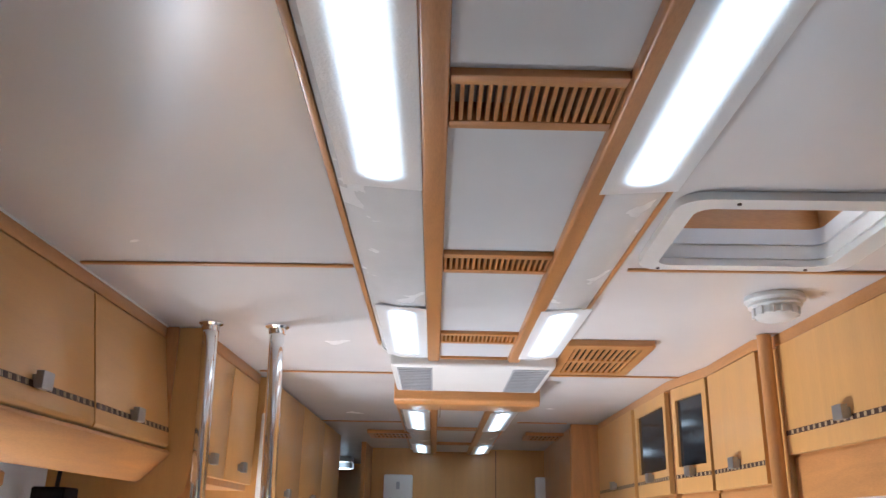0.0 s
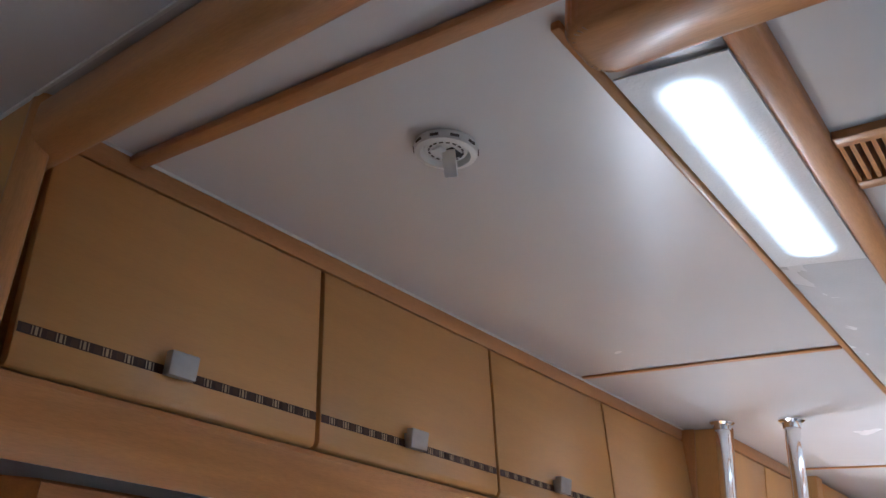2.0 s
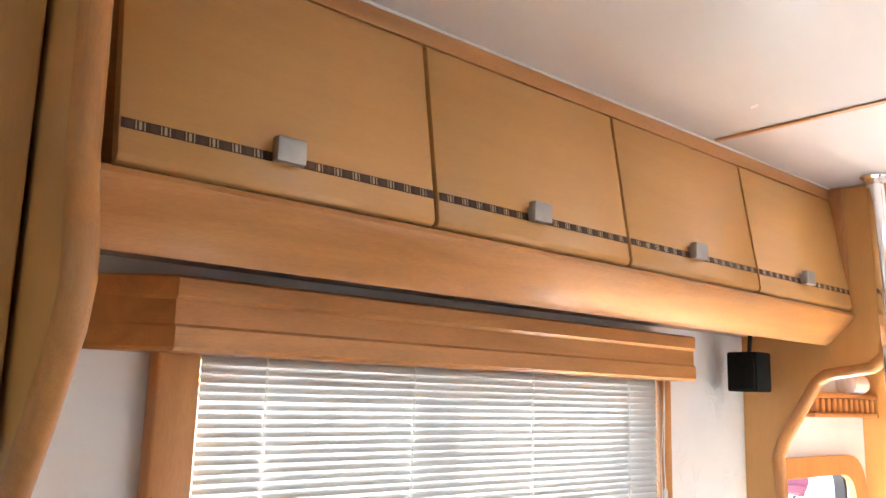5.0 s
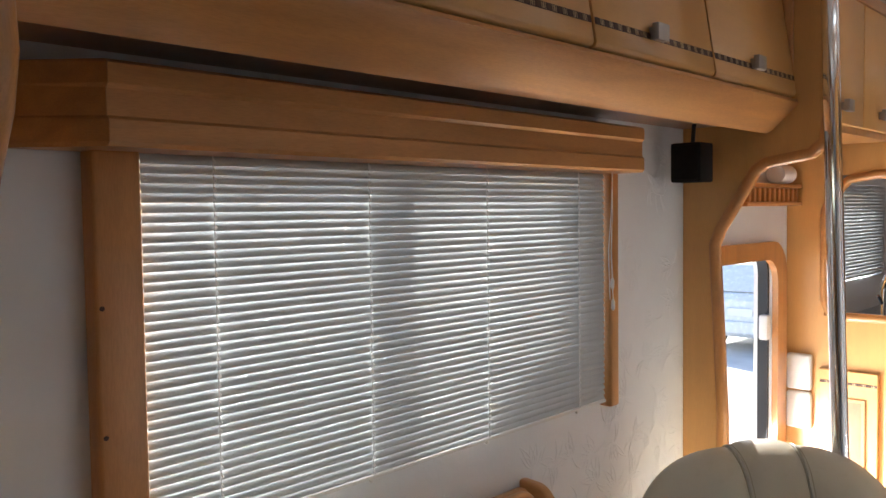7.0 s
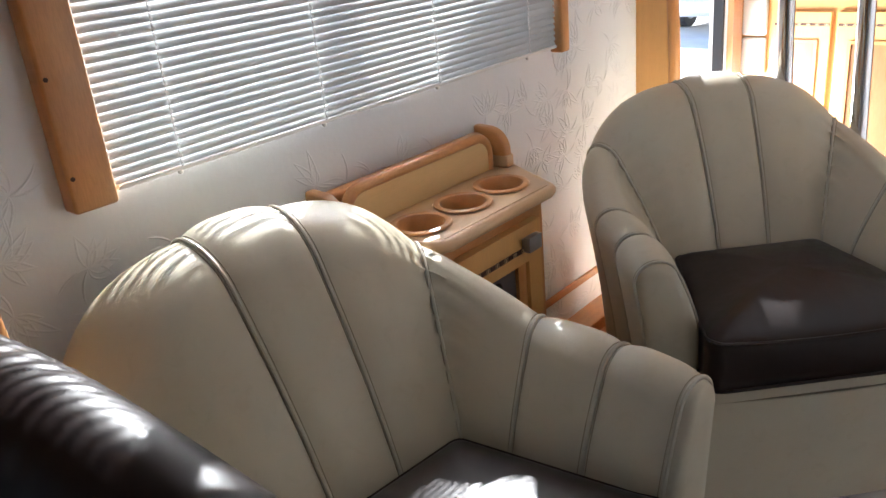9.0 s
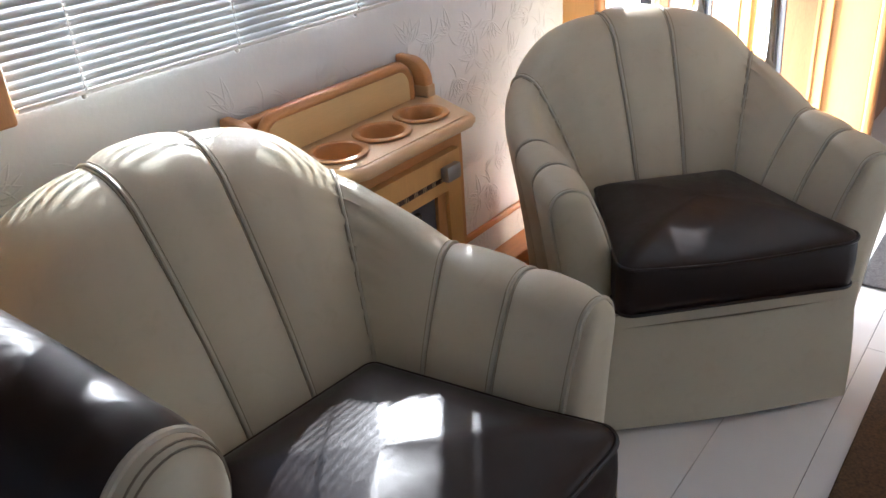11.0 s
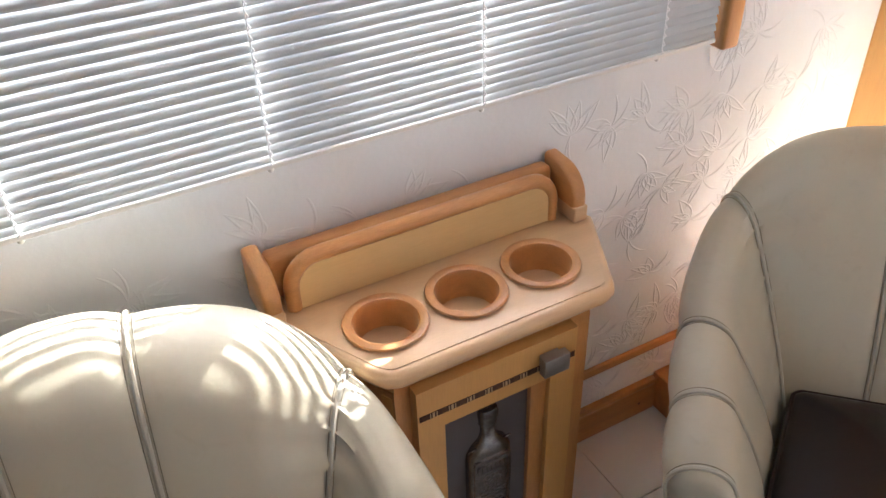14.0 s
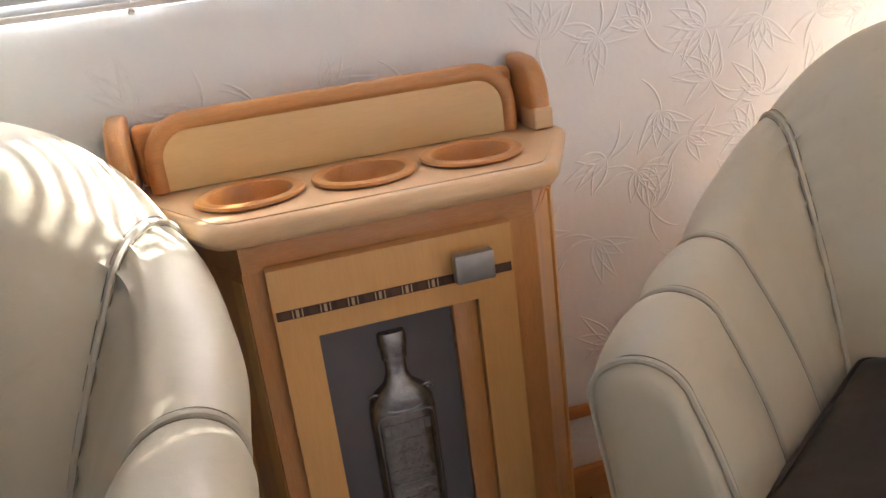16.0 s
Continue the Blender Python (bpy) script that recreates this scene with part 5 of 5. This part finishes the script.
# lockers over the entrance
for k in range(2):
    y0, y1 = 3.37 + 0.36 * k, 3.73 + 0.36 * k
    lk = thing("entrance_locker", (0.2, (y0 + y1) / 2, 1.6), "maple overhead locker beyond the chrome poles", "locker", "overhead lockers beyond the poles")
    part("body", box(0.002, 0.362, y0 + 0.001, y1 - 0.001, 1.62, H - 0.003), M_TRIMZ, lk)
    d = part("door", box(0.363, 0.382, y0 + 0.004, y1 - 0.004, 1.640, 2.005, 0.003), M_DOORV, lk, "", True)
    push_handle(d, (0.381, y0 + 0.17, 1.69))
trim("trim_entrance_top", box(0.362, 0.384, 3.37, 4.09, 2.008, H - 0.001, 0.003), M_TRIMY, "beech rail under the ceiling")
tall = thing("tall_unit", (0.3, 4.2, 1.525), "maple tall unit side with a white control panel", "cupboard")
part("side", box(0.002, 0.42, 4.182, 4.215, 1.525, H - 0.002), M_DOORV, tall)
ks = thing("wall_console", (0.425, 4.16, 1.60), "white upright control console with a black edge", "console")
part("case", box(0.40, 0.432, 4.085, 4.148, 1.58, 1.90, 0.006), M_WHITE, ks, "", True)
part("screen", box(0.4325, 0.436, 4.09, 4.143, 1.60, 1.88, 0.002), M_RUBBER, ks)
for k in range(3):
    y0, y1 = 4.22 + 0.62 * k, 4.22 + 0.62 * (k + 1)
    lk = thing("kitchen_locker", (0.2, (y0 + y1) / 2, 1.55), "maple kitchen wall locker in shade", "locker", "kitchen wall lockers")
    part("body", box(0.002, 0.40, y0 + 0.001, y1 - 0.001, 1.56, H - 0.003), M_TRIMZ, lk)
    d = part("door", box(0.401, 0.42, y0 + 0.004, y1 - 0.004, 1.58, 2.03, 0.003), M_DOORV, lk, "", True)
    push_handle(d, (0.419, y0 + 0.3, 1.63))

# rear end
part("joint_line", box(1.393, 1.400, 6.9965, 6.9995, 0.2, H - 0.01), M_DARKWOOD_SHADE, bpy.data.objects["wall_north"])
tw = thing("tall_wardrobe", (2.1, 5.9, 0), "orange-brown beech wardrobe reaching the ceiling", "wardrobe")
part("body", box(1.738, 2.418, 5.43, 6.99, 0.0, H - 0.002), M_TRIMZ, tw)
part("door", box(1.720, 1.737, 5.45, 6.2, 0.1, H - 0.03, 0.003), M_TRIMZ, tw)
part("end_panel", box(1.722, 2.415, 5.412, 5.429, 0.0, H - 0.004, 0.004), M_TRIMZ, tw)
for x in (0.715, 1.77):
    bx = thing("white_wall_box", (x, 6.97, 1.62), "white plastic box on the far wall", "wall box", "white boxes on the end wall")
    part("case", box(x - 0.10, x + 0.10, 6.93, 6.9965, 1.50, 1.86, 0.012, seg=3), M_WHITE, bx, "", True)
    part("dial", box(x - 0.012, x + 0.012, 6.926, 6.931, 1.76, 1.81, 0.003), M_GREYP, bx, "grey dial")
    part("slot", box(x - 0.06, x + 0.06, 6.928, 6.931, 1.56, 1.70, 0.001), M_GREYP, bx)
for x, y in ((0.22, 6.9), (0.20, 7.9)):
    lp = thing("cabin_lamp", (x, y, H), "square lit ceiling lamp in the rear cabin", "lamp", "lit lamps of the rear cabin")
    part("base", box(x - 0.07, x + 0.07, y - 0.07, y + 0.07, H - 0.04, H - 0.001, 0.006), M_WHITE, lp)
    sh = new("shade", finish(box(-0.075, 0.075, -0.075, 0.075, -0.05, 0.0, 0.01), "shade", lit("cabin_light", 6.0, 0.12, 0.12)))
    sh.parent = lp
    sh.location = (0, 0, -0.041)
setting("wall_passage", box(0.487, 0.517, 6.6, 7.04, 0, H), M_TRIMZ, "beech edge of the passage to the rear", "wall")

# right-hand lockers
def right_locker(p, q, name, label, glazed=False, z0=1.66, z1=2.01):
    """A locker whose door runs in plan from p to q, facing the aisle."""
    P, Q = Vector((*p, 0)), Vector((*q, 0))
    t = (Q - P).normalized()
    n = Vector((-t.y, t.x, 0))
    if n.x > 0:
        n = -n
    lk = thing(name, ((p[0] + q[0]) / 2 + 0.15, (p[1] + q[1]) / 2, z0), label, "locker", "lockers opposite the window")

    def slab(u0, u1, d0, d1, za, zb, bm):
        pts = [P + t * u0 + n * d0, P + t * u1 + n * d0, P + t * u1 + n * d1, P + t * u0 + n * d1]
        lo, hi = [bm.verts.new((v.x, v.y, za)) for v in pts], [bm.verts.new((v.x, v.y, zb)) for v in pts]
        bm.faces.new(lo)
        bm.faces.new(hi)
        for i in range(4):
            bm.faces.new((lo[i], lo[(i + 1) % 4], hi[(i + 1) % 4], hi[i]))
        return bm
    L = (Q - P).length
    part("body", prism([(P.x + 0.002, P.y), (Q.x + 0.002, Q.y), (2.418, Q.y), (2.418, P.y)], "z", z0 - 0.04, H - 0.002), M_TRIMY, lk)
    if glazed:
        w = 0.035
        d = part("door", slab(0.004, L - 0.004, 0.002, 0.020, z0, z0 + 0.09, bmesh.new()), M_DOORV, lk, "framed maple door")
        part("top_rail", slab(0.004, L - 0.004, 0.002, 0.020, z1 - 0.045, z1, bmesh.new()), M_DOORV, d)
        for u0, u1 in ((0.004, w), (L - w, L - 0.004)):
            part("stile", slab(u0, u1, 0.002, 0.020, z0 + 0.09, z1 - 0.045, bmesh.new()), M_DOORV, d)
        part("pane", slab(w, L - w, 0.006, 0.010, z0 + 0.09, z1 - 0.045, bmesh.new()), M_GLASSD, d, "smoked glass")
    else:
        d = part("door", slab(0.004, L - 0.004, 0.002, 0.020, z0, z1, bmesh.new()), M_DOORV, lk)
    band = bmesh.new()
    pale = bmesh.new()
    zi = z0 + 0.057
    slab(0.006, L - 0.006, 0.019, 0.0208, zi - 0.0065, zi + 0.0065, band)
    u = 0.012
    while u + 0.02 < L:
        slab(u, u + 0.011, 0.0205, 0.0214, zi - 0.005, zi + 0.005, pale)
        u += 0.031
    ib = part("inlay_band", band, M_INLAY, d, "dark inlaid band")
    tagged(part("pale_inlay", pale, M_INLAYP, ib), kind="stuff")
    hb = bmesh.new()
    slab(L * 0.48 - 0.022, L * 0.48 + 0.022, 0.030, 0.046, zi - 0.004, zi + 0.030, hb)
    slab(L * 0.48 - 0.015, L * 0.48 + 0.015, 0.020, 0.030, zi, zi + 0.024, hb)
    part("handle", hb, M_NICKEL, d, "satin nickel push latch")
    part("lower_board", slab(0.0, L, -0.10, 0.004, z0 - 0.12, z0 - 0.008, bmesh.new()), M_TRIMY, lk)
    return lk


NEAR = dict(z0=1.712)
right_locker((2.118, 2.02), (2.084, 2.655), "right_locker", "maple overhead locker opposite the window", **NEAR)
right_locker((2.084, 2.660), (2.048, 3.310), "right_locker", "maple overhead locker opposite the window", **NEAR)
right_locker((2.010, 3.375), (1.992, 3.800), "right_locker", "maple overhead locker beside the wooden pole", z0=1.640)
right_locker((1.988, 3.812), (1.938, 4.090), "right_locker", "angled maple locker with a smoked glass door", True, 1.640)
right_locker((1.928, 4.135), (1.908, 4.600), "right_locker", "maple locker with a smoked glass door", True, 1.640)
right_locker((1.900, 4.620), (1.880, 5.400), "right_locker", "far maple locker under the ceiling", z0=1.640)
trim("trim_right_top", prism([(2.128, 1.4), (2.030, 3.330), (1.985, 3.380), (1.972, 3.800), (1.912, 4.10), (1.866, 5.41), (1.89, 5.41), (1.945, 4.10), (2.0, 3.800), (2.01, 3.380), (2.055, 3.330), (2.150, 1.4)], "z", 2.012, H - 0.001), M_TRIMY, "beech rail under the ceiling")
pole = thing("wooden_pole", (2.0, 3.315, 0), "round beech pole between the lockers", "pole")
part("shaft", lathe([(0.020, 0.0), (0.020, H - 0.002)], (1.998, 3.312, 0), 24), M_TRIMZ, pole, "", True)
part("stile", box(2.030, 2.075, 3.314, 3.372, 1.0, H - 0.036, 0.006), M_DOORV, pole)
dl = thing("reading_lamp", (2.2, 2.85, 1.55), "small chrome lamp below the lockers", "lamp")
part("bar", tube([(2.16, 2.72, 1.53), (2.16, 2.95, 1.53)], 0.014, 12), M_STEEL, dl, "", True)
part("bracket", box(2.16, 2.24, 2.82, 2.84, 1.528, 1.545), M_STEEL, dl)
part("plate", box(2.225, 2.24, 2.78, 2.88, 1.50, 1.542, 0.002), M_STEEL, dl)

# ---- outside ----
setting("ground", box(-400, 400, -400, 400, -0.95, -0.9), M_CONCRETE, "pale sunlit concrete yard", "ground")


def parked_car(x0, x1, y0, y1, paint, name, label, glazed=True):
    """A parked car seen from behind, standing along y."""
    g = -0.9
    car = thing(name, ((x0 + x1) / 2, (y0 + y1) / 2, g), label, "car")
    long = y1 - y0
    side = [(y0, g + 0.30), (y0 - 0.05, g + 0.45), (y0 + 0.02, g + 0.86), (y0 + 0.25, g + 0.95), (y0 + long * 0.72, g + 0.93), (y1 - 0.12, g + 0.80), (y1, g + 0.55), (y1 - 0.05, g + 0.26), (y0 + 0.1, g + 0.24)]
    part("body", prism(side, "x", x0, x1, 0.05, 3), paint, car, "", True)
    cabin = [(y0 + 0.20, g + 0.952), (y0 + 0.62, g + 1.38), (y0 + long * 0.50, g + 1.42), (y0 + long * 0.72, g + 0.952)]
    part("roof", prism(cabin, "x", x0 + 0.14, x1 - 0.14, 0.04, 3), paint, car, "", True)
    glass_r = [(y0 + 0.255, g + 1.03), (y0 + 0.545, g + 1.325), (y0 + 0.52, g + 1.335), (y0 + 0.235, g + 1.04)]
    if glazed:
        part("rear_window", prism(glass_r, "x", x0 + 0.26, x1 - 0.26), M_GLASSD, car)
    for x in (x0 + 0.128, x1 - 0.142):
        glass_s = [(y0 + 0.50, g + 1.02), (y0 + 0.74, g + 1.31), (y0 + long * 0.48, g + 1.34), (y0 + long * 0.62, g + 1.02)]
        part("side_window", prism(glass_s, "x", x, x + 0.014), M_GLASSD, car)
    part("bumper", box(x0 + 0.02, x1 - 0.02, y0 - 0.11, y0 - 0.02, g + 0.32, g + 0.52, 0.03, seg=3), paint, car, "", True)
    for x in (x0 + 0.05, x1 - 0.29):
        part("tail_light", box(x, x + 0.24, y0 - 0.045, y0 + 0.03, g + 0.62, g + 0.80, 0.02), M_RED, car, "red tail light")
        part("reflector", box(x + 0.06, x + 0.16, y0 - 0.118, y0 - 0.108, g + 0.40, g + 0.45), M_RED, car, "red reflector")
    part("number_plate", box((x0 + x1) / 2 - 0.2, (x0 + x1) / 2 + 0.2, y0 - 0.055, y0 - 0.02, g + 0.60, g + 0.72, 0.004), M_WHITE, car)
    for x in (x0 + 0.005, x1 - 0.205):
        for y in (y0 + 0.75, y1 - 0.85):
            w = part("wheel", tube([(x, y, g + 0.31), (x + 0.2, y, g + 0.31)], 0.31, 24), M_RUBBER, car, "black tyre", True)
            part("rim", tube([(x - 0.004, y, g + 0.31), (x + 0.204, y, g + 0.31)], 0.19, 18), M_GREYP, w, "grey wheel rim", True)
    return car


parked_car(-5.05, -3.35, 13.6, 17.8, M_VANW, "parked_car", "white car parked on the yard outside the entrance", False)
parked_car(-8.6, -6.85, 20.4, 24.7, M_MAROON, "parked_car", "maroon car parked farther off on the yard")

# entrance well
well = thing("entrance_well", (0.3, 3.8, -0.28), "beech entrance step below floor level", "step", kind="structure")
part("tread", box(-0.3, 0.36, 3.372, 4.145, -0.30, -0.285), M_TRIMX, well)

# ---- embossed flowers of the wall covering ----
flow = bmesh.new()
rnd = random.Random(7)


def vein(points, width, high):
    """A low rounded ridge on the wall."""
    n = len(points)
    rows = []
    for i, (y, z) in enumerate(points):
        a, b = points[max(0, i - 1)], points[min(n - 1, i + 1)]
        ty, tz = b[0] - a[0], b[1] - a[1]
        l = math.hypot(ty, tz) or 1
        ny, nz = -tz / l, ty / l
        f = math.sin(math.pi * (0.08 + 0.84 * i / (n - 1)))
        w = width * (0.4 + 0.6 * f)
        rows.append([(0.0002, y - ny * w, z - nz * w), (high * f, y - ny * w * 0.25, z - nz * w * 0.25), (high * f, y + ny * w * 0.25, z + nz * w * 0.25), (0.0002, y + ny * w, z + nz * w)])
    grid_mesh(rows, flow)


def petal(y, z, ang, length, wide):
    left, right = [], []
    for k in range(8):
        f = k / 7
        w = wide * math.sin(math.pi * f ** 0.8) * (1 - 0.3 * f)
        bend = 0.18 * length * f * f
        for side, store in ((1, left), (-1, right)):
            u, v = length * f, side * w + bend
            store.append((y + u * math.cos(ang) - v * math.sin(ang), z + u * math.sin(ang) + v * math.cos(ang)))
    vein(left, 0.0023, 0.0016)
    vein(right, 0.0023, 0.0016)


def sprig(y, z):
    ang = rnd.uniform(0, 2 * math.pi)
    for k in range(rnd.randint(4, 7)):
        petal(y, z, ang + (k - 2.5) * rnd.uniform(0.32, 0.5), rnd.uniform(0.040, 0.080), rnd.uniform(0.007, 0.013))
    for k in range(2):
        q = ang + math.pi + rnd.uniform(-0.6, 0.6)
        pts = [(y + 0.06 * f * math.cos(q + 0.5 * f), z + 0.06 * f * math.sin(q + 0.5 * f)) for f in (0, 0.2, 0.4, 0.6, 0.8, 1.0)]
        vein(pts, 0.0022, 0.0018)


for i in range(22):
    for j in range(10):
        y, z = 1.36 + 0.092 * i + rnd.uniform(-0.026, 0.026), 0.14 + 0.092 * j + rnd.uniform(-0.026, 0.026)
        if rnd.random() < 0.86 and y < 3.29 and not (1.52 < y < 2.93 and z > 0.84):
            sprig(y, z)
for k in range(9):
    y, z = rnd.uniform(2.94, 3.28), rnd.uniform(1.05, 1.58)
    sprig(y, z)
tagged(part("embossed_flowers", flow, M_WALL, wall_left, "raised flower pattern", True), kind="stuff")

# ---- floor planks ----
PW = 0.205
pi = 0
for i in range(-1, 12):
    x0 = 0.002 + PW * i + 0.0
    x0, x1 = max(0.002, x0), min(2.418, 0.002 + PW * (i + 1))
    if x1 - x0 < 0.01:
        continue
    y = -1.2 - (i % 3) * 0.42
    while y < 8.6:
        a, b = max(-1.198, y), min(8.598, y + 1.28)
        if b - a > 0.02:
            pl = new("plank", finish(box(x0 + 0.0008, x1 - 0.0008, a + 0.0008, b - 0.0008, -0.0038, 0.0, 0.0006, seg=1), "plank", M_FLOOR))
            pl.parent = floor_base
        y += 1.28
